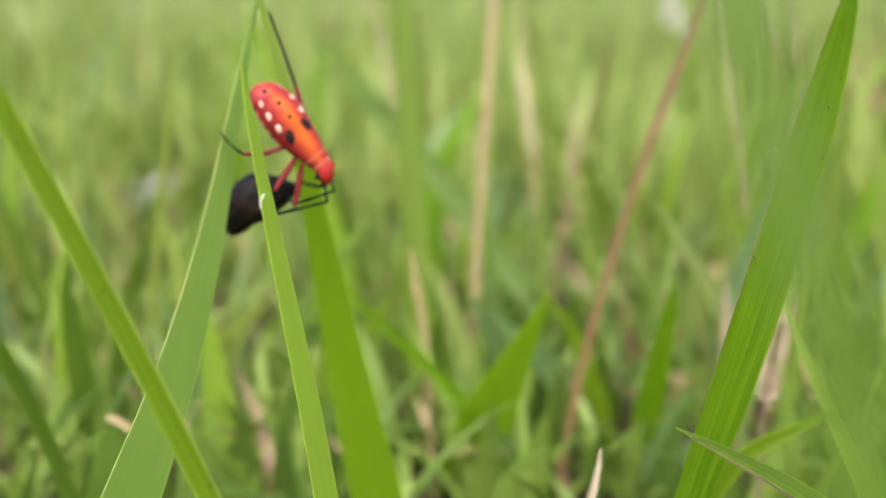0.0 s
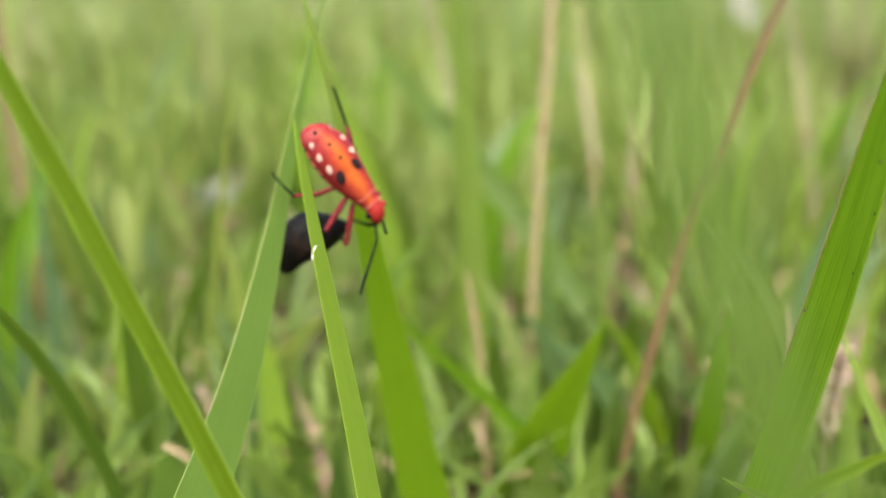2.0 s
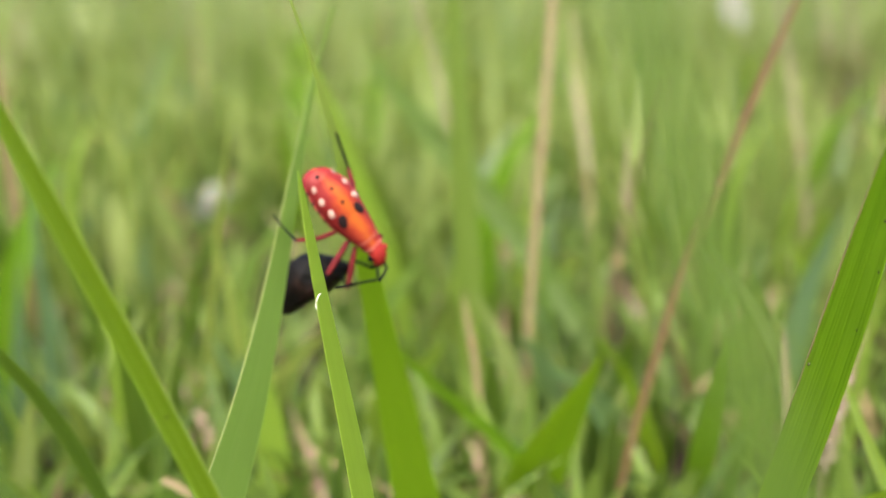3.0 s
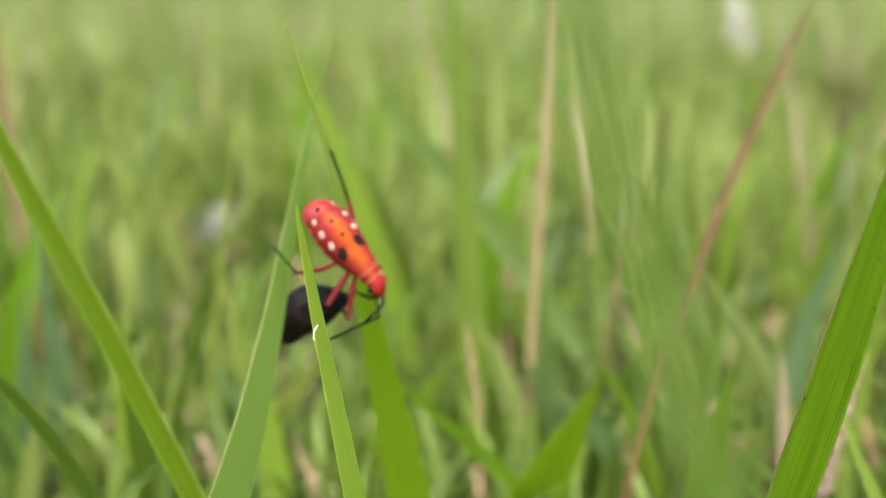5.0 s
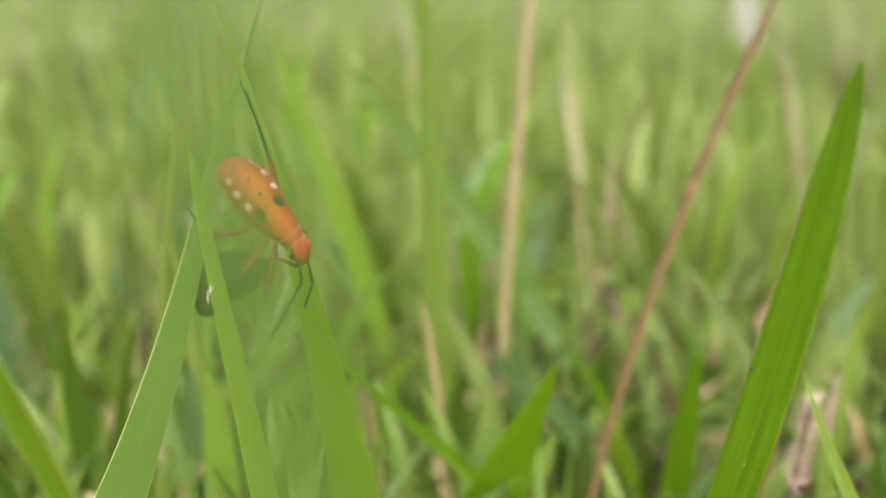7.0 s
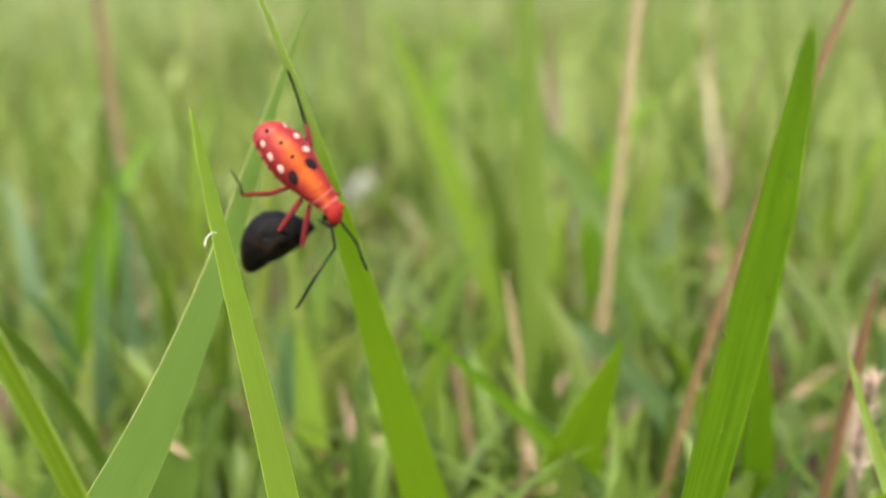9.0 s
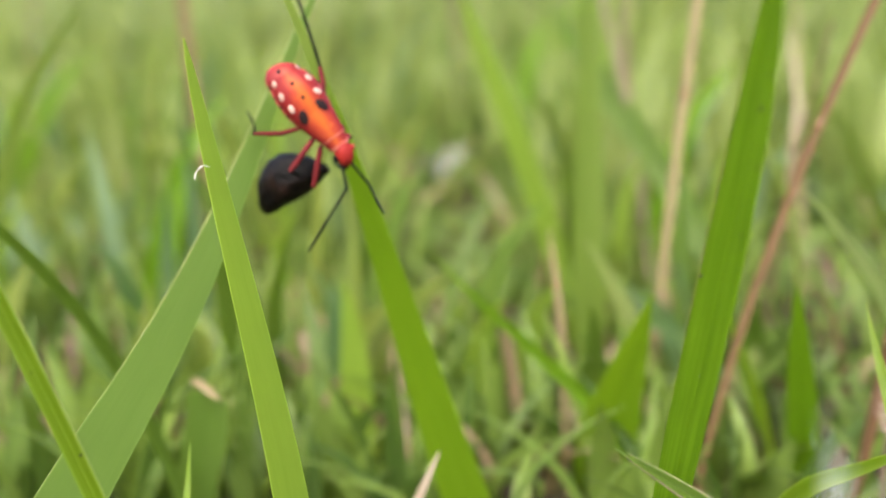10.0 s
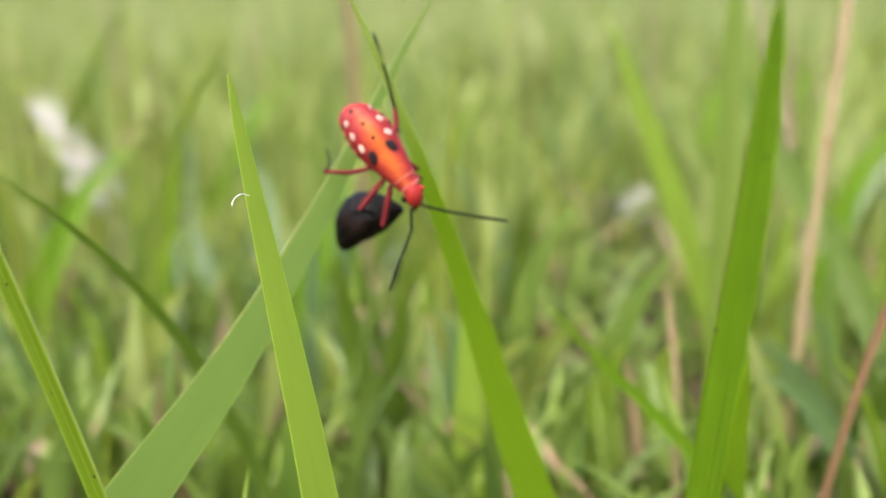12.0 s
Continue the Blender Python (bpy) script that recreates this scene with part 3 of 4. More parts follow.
def build_hero_blades():
    made = {}
    made["A"] = grass("grass_blade", arc((-0.83, 8.9, 2.61), (-0.92, 8.75, 3.82), (-1.14, 8.61, 5.01), (-1.25, 8.44, 6.2), foot=(-0.65, 9.06, 0.0)), 0.425, azimuth(62, 0.15), LEAF_FRESH,
                       "bright green pointed grass blade with a curled white fibre", "grass blade", fold=0.05, taper=1.0, tip=(1.0, 0.56), base=1.0, seed=3)
    SWAY.append((made["A"], [(0.0, 1.97, -0.5), (1.5, 2.58, 0.15), (2.5, -0.04, -0.5), (5.5, -0.78, -0.65), (6.5, -0.17, -0.28), (8.5, -1.38, -0.11), (9.5, -1.01, 0.19), (10.5, 1.07, 1.92), (12.0, -2.23, -0.22)]))
    made["L"] = grass("grass_blade", arc((-1.32, 7.28, 3.33), (-1.77, 7.22, 4.56), (-2.29, 7.14, 5.75), (-3.2, 6.97, 7.85), foot=(-0.57, 7.56, 0.0)), 0.132, azimuth(10, 0.15), LEAF_OLIVE,
                       "olive green leaning grass blade with a pale rim", "grass blade", fold=0.3, taper=0.25, seed=4, rib=0.004)
    rim(made["L"], arc((-1.32, 7.28, 3.33), (-1.77, 7.22, 4.56), (-2.29, 7.14, 5.75), (-3.2, 6.97, 7.85), foot=(-0.57, 7.56, 0.0)), 0.132, azimuth(10, 0.15), 1, 0.2, 0.985, 0.0065, LEAF_RIM, "pale_rim", "pale straw-green rim", taper=0.25)
    SWAY.append((made["L"], [(0.0, 0.23, -0.42), (1.5, 0.05, -0.12), (2.5, -0.04, 0.08), (5.5, -0.23, 0.41), (6.5, -0.21, 0.39), (9.5, 0.01, -0.01), (10.5, 0.01, -0.0), (12.0, 0.18, -0.15)]))
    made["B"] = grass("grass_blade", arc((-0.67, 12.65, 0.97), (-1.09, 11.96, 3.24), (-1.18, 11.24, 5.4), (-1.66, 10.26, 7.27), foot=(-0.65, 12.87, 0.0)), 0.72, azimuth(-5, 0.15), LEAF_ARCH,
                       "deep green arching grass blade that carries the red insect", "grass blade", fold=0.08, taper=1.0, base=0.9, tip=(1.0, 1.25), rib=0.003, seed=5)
    SWAY.append((made["B"], [(0.0, 0.52, -0.16), (1.5, 0.01, 0.04), (2.5, 0.26, 0.28), (5.5, -0.52, -0.08), (6.5, -0.77, 0.15), (9.5, -0.03, 0.34), (10.5, 0.59, -0.63), (12.0, -0.04, 0.09)]))
    made["M"] = grass("grass_blade", arc((-2.17, 8.79, 3.24), (-1.75, 10.14, 4.47), (-1.86, 11.27, 5.74), (-1.53, 12.28, 6.99), foot=(-2.85, 6.09, 0.0)), 0.9, azimuth(54, 0.5), LEAF_PALE,
                       "pale green slanting grass blade behind the insect", "grass blade", fold=0.02, taper=1.0, base=1.0, tip=(1.0, 1.25), nick=0.015, seed=6)
    rim(made["M"], arc((-2.17, 8.79, 3.24), (-1.75, 10.14, 4.47), (-1.86, 11.27, 5.74), (-1.53, 12.28, 6.99), foot=(-2.85, 6.09, 0.0)), 0.9, azimuth(54, 0.5), -1, 0.3, 0.97, 0.008, LEAF_RIM, "pale_rim", "pale green rim", taper=1.0, base=1.0, tip=(1.0, 1.25))
    rim(made["M"], arc((-2.17, 8.79, 3.24), (-1.75, 10.14, 4.47), (-1.86, 11.27, 5.74), (-1.53, 12.28, 6.99), foot=(-2.85, 6.09, 0.0)), 0.9, azimuth(54, 0.5), -0.12, 0.2, 0.9, 0.0055, LEAF_SOFT, "midrib", "darker green midrib", taper=1.0, base=1.0, tip=(1.0, 1.25))
    SWAY.append((made["M"], [(0.0, 0.45, -0.17), (2.5, -0.05, -0.02), (6.5, -0.26, -0.33), (8.5, -0.11, 0.3), (9.5, 0.21, 0.03), (12.0, -0.23, 0.21)]))
    made["R"] = grass("grass_blade", arc((1.98, 9.17, 2.84), (2.22, 8.76, 4.21), (2.51, 8.59, 5.52), (2.63, 8.35, 6.76), foot=(1.57, 9.47, 0.0)), 0.41, azimuth(-32, 0.15), LEAF_RIB,
                       "broad deep green ribbed grass blade with dark flecks", "grass blade", ribs=8, fold=0.15, taper=0.6, base=0.45, rise=1.2, tip=(1.8, 0.5), nick=0.012, seed=7, rib=0.004)
    rim(made["R"], arc((1.98, 9.17, 2.84), (2.22, 8.76, 4.21), (2.51, 8.59, 5.52), (2.63, 8.35, 6.76), foot=(1.57, 9.47, 0.0)), 0.41, azimuth(-32, 0.15), -1, 0.45, 0.985, 0.013, STRAW, "dry_margin", "straw-coloured dry margin", taper=0.6, base=0.45, rise=1.2, tip=(1.8, 0.5))
    SWAY.append((made["R"], [(0.0, -0.01, 0.3), (1.5, 0.14, 0.12), (2.5, 0.03, 0.08), (5.5, 0.08, 0.41), (6.5, 0.07, 0.5), (8.5, -1.05, 0.18), (9.5, 1.39, 0.32), (10.5, 0.18, 0.73), (12.0, -0.83, 0.55)]))
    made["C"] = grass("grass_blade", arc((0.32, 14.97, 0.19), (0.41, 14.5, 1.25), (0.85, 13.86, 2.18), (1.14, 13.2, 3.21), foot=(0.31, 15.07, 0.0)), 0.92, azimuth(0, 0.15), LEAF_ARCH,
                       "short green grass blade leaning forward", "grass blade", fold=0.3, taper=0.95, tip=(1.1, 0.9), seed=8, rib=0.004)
    SWAY.append((made["C"], [(0.0, -0.29, 0.21), (2.5, 0.21, 0.12), (6.5, -0.26, -0.75), (9.5, 0.35, 0.41), (12.0, 0.35, 0.41)]))
    made["D"] = grass("grass_blade", arc((0.22, 14.46, 1.46), (-0.33, 14.33, 2.1), (-0.92, 14.03, 2.63), (-1.33, 13.71, 3.3), foot=(1.27, 14.63, 0.0)), 0.17, azimuth(0, 0.15), LEAF_DEEP,
                       "thin dark green slanting grass blade", "grass blade", fold=0.4, taper=0.6, seed=9, rib=0.004)
    SWAY.append((made["D"], [(0.0, -0.34, 1.14), (2.5, 0.06, 0.16), (5.5, 0.25, -0.7), (6.5, 0.33, -0.94), (9.5, -1.77, -1.01), (10.5, 1.9, 0.97), (12.0, -0.42, 0.33)]))
    made["E"] = grass("grass_blade", arc((-0.33, 16.89, 0.33), (-0.35, 17.1, 2.46), (-0.5, 17.49, 4.55), (-0.73, 18.55, 8.44), foot=(-0.33, 17.08, 0.0)), 0.48, azimuth(32, 0.15), LEAF_BROAD,
                       "tall broad green grass blade", "grass blade", fold=0.2, taper=0.8, tip=(1.2, 0.8), seed=10, rib=0.004)
    made["F"] = grass("grass_blade", arc((-0.57, 20.94, 3.59), (-1.23, 21.6, 4.16), (-1.82, 22.29, 4.79), (-2.42, 23.03, 5.37), foot=(2.51, 17.5, 0.0)), 0.42, azimuth(10, 0.15), LEAF_SOFT,
                       "green grass blade bent over with a withered tip", "grass blade", fold=0.3, taper=0.3, seed=11, rib=0.004)
    made["G"] = grass("grass_blade", arc((-1.57, 20.18, 1.33), (-1.86, 19.98, 2.69), (-2.3, 19.77, 4.02), (-3.02, 19.49, 6.0), foot=(-1.4, 20.44, 0.0)), 0.38, azimuth(25, 0.15), LEAF_FRESH,
                       "yellowish green leaning grass blade", "grass blade", fold=0.2, taper=0.5, seed=12, rib=0.004)
    made["P3"] = grass("grass_blade", arc((-2.67, 14.51, 0.38), (-2.79, 14.61, 1.08), (-2.74, 14.7, 1.84), (-2.89, 14.68, 2.63), foot=(-2.62, 14.37, 0.0)), 0.42, azimuth(10, 0.15), LEAF_FRESH,
                       "light green upright grass blade", "grass blade", fold=0.2, taper=0.6, seed=21, rib=0.004)
    made["H"] = grass("grass_blade", arc((2.64, 16.17, -0.21), (2.59, 15.24, 0.98), (2.58, 14.3, 2.16), (2.55, 13.37, 3.35), foot=(2.64, 16.06, 0.0)), 0.38, azimuth(0, 0.15), LEAF_DEEP,
                       "green leaning grass blade in the sward", "grass blade", fold=0.3, taper=0.7, seed=22, rib=0.004)
    made["K"] = grass("grass_blade", arc((3.77, 10.66, 2.28), (3.57, 10.99, 2.76), (3.36, 11.34, 3.22), (3.22, 11.7, 3.73), foot=(4.4, 10.6, 0.0)), 0.2, azimuth(0, 0.15), LEAF_OLIVE,
                       "olive green grass blade leaning over", "grass blade", fold=0.3, taper=0.7, seed=23, rib=0.004)
    made["Q"] = grass("grass_blade", arc((-1.86, 9.06, 2.12), (-1.92, 9.22, 2.33), (-1.96, 9.37, 2.55), (-1.99, 9.48, 2.8), foot=(-1.29, 7.73, 0.0)), 0.16, azimuth(15, 0.15), LEAF_FRESH,
                       "small upright fresh grass blade", "grass blade", fold=0.3, taper=0.8, seed=31, rib=0.004)
    made["P2"] = grass("grass_blade", arc((-3.75, 11.68, 1.66), (-3.93, 11.17, 3.1), (-4.14, 10.39, 4.26), (-4.54, 9.3, 5.18), foot=(-3.25, 11.71, 0.0)), 0.16, azimuth(15, 0.15), LEAF_SOFT,
                       "long thin bluish green slanting grass blade", "grass blade", fold=0.4, taper=0.5, seed=32, rib=0.004)
    made["S3"] = grass("dry_straw", arc((3.23, 13.98, 1.13), (3.36, 13.68, 2.08), (3.45, 13.37, 3.04), (3.58, 13.05, 3.99), foot=(3.13, 14.2, 0.0)), 0.12, azimuth(15, 0.15), BROWN_STEM,
                       "dark brown dry stalk with a frayed husk", "grass stalk", "dry stalks", fold=0.9, taper=0.3, thick=0.06, seed=33)
    node(made["S3"], (3.44, 13.43, 2.85), 0.062)
    made["S1"] = grass("dry_straw", arc((0.41, 17.6, 0.47), (0.44, 17.86, 2.52), (0.64, 18.22, 4.54), (0.89, 19.02, 8.22), foot=(0.4, 17.52, 0.0)), 0.125, azimuth(5, 0.15), STRAW,
                       "straw-coloured dry grass stalk with a node", "grass stalk", "dry stalks", fold=0.9, taper=0.2, thick=0.1, seed=13)
    node(made["S1"], (0.62, 18.25, 4.49), 0.065)
    SWAY.append((made["S1"], [(0.0, -0.01, -0.13), (1.5, -0.0, -0.77), (2.5, 0.0, 0.02), (5.5, -0.0, -0.03), (6.5, 0.0, 0.16), (8.5, -0.04, 0.44), (9.5, -0.08, 0.82), (12.0, 0.12, -0.51)]))
    made["S2"] = grass("dry_straw", arc((1.57, 14.73, 1.06), (1.97, 14.89, 3.08), (2.63, 14.97, 5.03), (3.54, 14.94, 7.24), foot=(1.43, 14.68, 0.0)), 0.092, azimuth(5, 0.15), RED_STEM,
                       "reddish brown leaning grass stalk", "grass stalk", "dry stalks", fold=0.9, taper=0.2, thick=0.08, seed=14)
    node(made["S2"], (2.57, 14.93, 4.69), 0.055)
    SWAY.append((made["S2"], [(0.0, -0.15, -0.87), (1.5, -0.12, -0.51), (2.5, -0.0, -0.14), (5.5, 0.08, 0.19), (6.5, 0.08, 0.28), (8.5, -0.02, 0.73), (9.5, 0.01, 0.68), (10.5, 0.01, 0.31), (12.0, 0.11, -0.65)]))
    made["P1"] = grass("dry_straw", arc((-0.19, 14.98, 1.61), (-0.2, 15.04, 2.18), (-0.33, 15.11, 2.75), (-0.42, 15.19, 3.33), foot=(-0.1, 14.9, 0.0)), 0.08, azimuth(5, 0.15), STRAW,
                       "short broken straw stalk", "grass stalk", "dry stalks", fold=0.8, taper=0.2, thick=0.06, seed=24)
    node(made["P1"], (-0.3, 15.1, 2.64), 0.042)
    made["T"] = grass("dry_straw", arc((0.83, 7.2, 3.45), (0.88, 7.23, 3.64), (0.94, 7.33, 3.78), (0.96, 7.47, 3.89), foot=(0.03, 7.48, 0.0)), 0.06, azimuth(0, 0.15), DRY_TIP,
                       "pale dry pointed grass shoot", "grass stalk", "dry stalks", fold=0.5, taper=0.12, seed=15)
    SWAY.append((made["T"], [(0.0, 1.07, 0.37), (1.5, -0.01, 0.29), (10.5, -1.06, -0.65), (12.0, -1.06, -0.65)]))
    made["V"] = grass("curled_leaf", arc((2.74, 8.56, 2.95), (2.42, 8.65, 3.16), (2.06, 8.69, 3.31), (1.7, 8.67, 3.51), foot=(3.7, 8.2, 0.0)), 0.2, azimuth(0, 1.0), LEAF_SOFT,
                       "curled green leaf with a withered grey tip", "grass blade", fold=0.9, taper=0.5, seed=16, rib=0.004)
    rim(made["V"], arc((2.74, 8.56, 2.95), (2.42, 8.65, 3.16), (2.06, 8.69, 3.31), (1.7, 8.67, 3.51), foot=(3.7, 8.2, 0.0)), 0.2, azimuth(0, 1.0), -1, 0.35, 0.985, 0.011, DRY_TIP, "withered_rim", "grey withered rim", taper=0.5)
    rim(made["V"], arc((2.74, 8.56, 2.95), (2.42, 8.65, 3.16), (2.06, 8.69, 3.31), (1.7, 8.67, 3.51), foot=(3.7, 8.2, 0.0)), 0.2, azimuth(0, 1.0), 1, 0.35, 0.985, 0.011, DRY_TIP, "withered_rim", "grey withered rim", taper=0.5)
    SWAY.append((made["V"], [(0.0, 0.62, -0.15), (1.5, -0.53, -0.29), (10.5, -0.1, 0.43), (12.0, -0.1, 0.43)]))
    made["N"] = grass("near_blade", arc((0.75, 2.17, 6.15), (0.54, 2.3, 6.86), (0.34, 2.55, 7.55), (-0.16, 3.08, 9.17), foot=(0.93, -1.76, 0.0)), 0.13, azimuth(0, 0.15), LEAF_SOFT,
                       "soft green grass blade close to the lens", "grass blade", fold=0.15, taper=0.3, seed=17, rib=0.002)
    # a blade beside the lens that leans into view for a moment and springs back
    made["flick"] = grass("near_blade", arc((2.15, 3.1, 4.6), (2.11, 3.43, 5.74), (2.08, 3.6, 6.3), (2.05, 4.1, 8.6), foot=(2.3, 2.8, 0.0)), 0.34, azimuth(20), LEAF_GREY,
                          "bluish green grass blade close to the lens", "grass blade", fold=0.15, taper=0.3, rib=0.002, seed=18)
    SWAY.append((made["flick"], [(0.0, 0, -66), (8.4, 0, -66), (9.4, 0, -55), (10.2, 0, -26), (10.6, 0, -12), (10.8, 0, -5.5), (11.0, 0, -3.0), (11.2, 0, -0.6), (11.3, 0, 0.3), (11.4, 0, -9), (11.55, 0, -16), (12.0, 0, -18)]))
    # specks on the near leaves
    fleck(made["R"], (2.206, 8.782, 4.754), 0.013, FLECK_DARK)
    fleck(made["R"], (2.556, 8.48, 5.869), 0.012, FLECK_DARK)
    fleck(made["R"], (2.466, 8.595, 5.075), 0.01, FLECK_DARK)
    fleck(made["R"], (2.606, 8.432, 6.065), 0.009, FLECK_DARK)
    fleck(made["R"], (2.556, 8.507, 5.513), 0.015, FLECK_DARK)
    fleck(made["R"], (2.212, 8.838, 4.067), 0.005, FLECK_PALE)
    fleck(made["L"], (-1.955, 7.176, 4.971), 0.009, FLECK_DARK)
    fleck(made["L"], (-1.406, 7.258, 3.699), 0.012, FLECK_DARK)
    fleck(made["L"], (-2.36, 7.11, 5.869), 0.007, FLECK_DARK)
    fleck(made["L"], (-1.68, 7.217, 4.247), 0.006, FLECK_DARK)
    fleck(made["A"], (-0.942, 8.802, 3.875), 0.006, FLECK_PALE)
    fleck(made["A"], (-0.877, 8.875, 3.154), 0.006, FLECK_PALE)
    fleck(made["A"], (-1.076, 8.618, 4.593), 0.005, FLECK_PALE)
    fleck(made["A"], (-0.906, 8.809, 2.793), 0.006, FLECK_PALE)
    fleck(made["M"], (-2.026, 9.826, 4.357), 0.006, FLECK_DARK)
    fleck(made["M"], (-1.994, 9.463, 3.797), 0.006, FLECK_DARK)
    return made


hero = build_hero_blades()


# ---- the red insect, in its own space: x to its right, y ahead, z up from its back (centimetres) ----
INSECT = Matrix(((-0.662, 0.501, 0.558, 0), (-0.534, 0.208, -0.82, 0), (-0.527, -0.84, 0.13, 0), (0, 0, 0, 1))).to_quaternion().to_matrix().to_4x4()
INSECT.translation = Vector((-1.196, 10.514, 5.393)) * CM
BACK = ((-0.355, 0.150), (-0.30, 0.168), (-0.22, 0.186), (-0.1, 0.189), (0.0, 0.176), (0.1, 0.157), (0.2, 0.132), (0.28, 0.112), (0.345, 0.096), (0.38, 0.088))


def half_width(y):
    if y < -0.355:
        return 0.150 * math.sqrt(max(0.003, 1 - ((-0.355 - y) / 0.138) ** 2))
    return float(np.interp(y, [b[0] for b in BACK], [b[1] for b in BACK]))


def mid(y):
    """The body's middle line at y: a slight bow to the right and down at both ends."""
    return 0.03 * y * y + 0.22 * min(0.0, y + 0.1) ** 2 - 0.085 * max(0.0, y), -0.115 - 0.32 * min(0, y + 0.1) ** 2 + 0.09 * max(0, y)


def half_depth(y):
    return 0.62 * half_width(y)


def back_point(x, y):
    """A point of the back and the tilt there."""
    cx, cz = mid(y)
    w, h = half_width(y), half_depth(y)
    u = max(-0.97, min(0.97, (x - cx) / w))
    return Vector((x, y, cz + h * (1 - abs(u) ** 2.2) ** (1 / 2.2))), math.degrees(math.atan(h / w * abs(u) ** 1.2 * (1 - abs(u) ** 2.2) ** (1 / 2.2 - 1))) * (1 if u > 0 else -1)


def shell_bm(y0, y1, rings, groove=0.0, period=0.07, swell=1.0, rear=None):
    """A closed stretch of the body with shallow grooves between its segments."""
    bm = bmesh.new()
    sides, loops = 28, []
    for i in range(rings + 1):
        y = y0 + (y1 - y0) * i / rings
        cx, cz = mid(y)
        g = 1 - groove * max(0.0, math.cos(2 * math.pi * y / period)) ** 6
        end = min(1.0, ((rings - i) / rings * 12 + 0.25)) ** 0.5
        k = swell if rear is None else rear + (swell - rear) * min(1.0, 2.2 * i / rings)
        w, h = half_width(y) * k * (0.5 + 0.5 * g) * end, half_depth(y) * g * k * end
        loop = []
        for k in range(sides):
            a = 2 * math.pi * k / sides
            c, s = math.cos(a), math.sin(a)
            loop.append(bm.verts.new(Vector((cx + w * math.copysign(abs(c) ** 0.91, c), y, cz + h * math.copysign(abs(s) ** 0.91, s))) * CM))
        loops.append(loop)
    for a, b in zip(loops, loops[1:]):
        for k in range(sides):
            bm.faces.new((a[k], b[k], b[(k + 1) % sides], a[(k + 1) % sides]))
    bm.faces.new(loops[0])
    bm.faces.new(loops[-1][::-1])
    bmesh.ops.recalc_face_normals(bm, faces=bm.faces)
    return bm


def mark(parent, name, x, y, sx, sy, material, turn=0.0):
    p, tilt = back_point(x, y)
    return part(name, lens_bm(sx, sy, 0.009), material, parent, matrix=Matrix.Translation(p * CM) @ Matrix.Rotation(radians(tilt), 4, "Y") @ Matrix.Rotation(radians(turn), 4, "Z"))


def limb(parent, hip, knee, foot, thick=0.021, bow=(0, 0, 0), foot_bend=None):
    """A leg: red thigh with a black shin and foot under it."""
    h, k, f = Vector(hip), Vector(knee), Vector(foot)
    m = (h + k) / 2 + Vector(bow)
    thigh = part("thigh", tube([h, h.lerp(m, 0.5), m, m.lerp(k, 0.6), k], [thick * 0.75, thick, thick * 1.05, thick * 0.95, thick * 0.7], 10), RED_LEG, parent, "crimson thigh")
    n = (k + f) / 2 + Vector(bow) * 0.8
    end = Vector(foot_bend) if foot_bend else f + (f - n).normalized() * 0.02
    part("shin", tube([k, k.lerp(n, 0.5), n, n.lerp(f, 0.5), f, f.lerp(end, 0.6), end], [thick * 0.62, thick * 0.55, thick * 0.5, thick * 0.48, thick * 0.5, thick * 0.42, thick * 0.25], 8), BLACK_LEG, thigh, "thin black shin and foot")
    return thigh


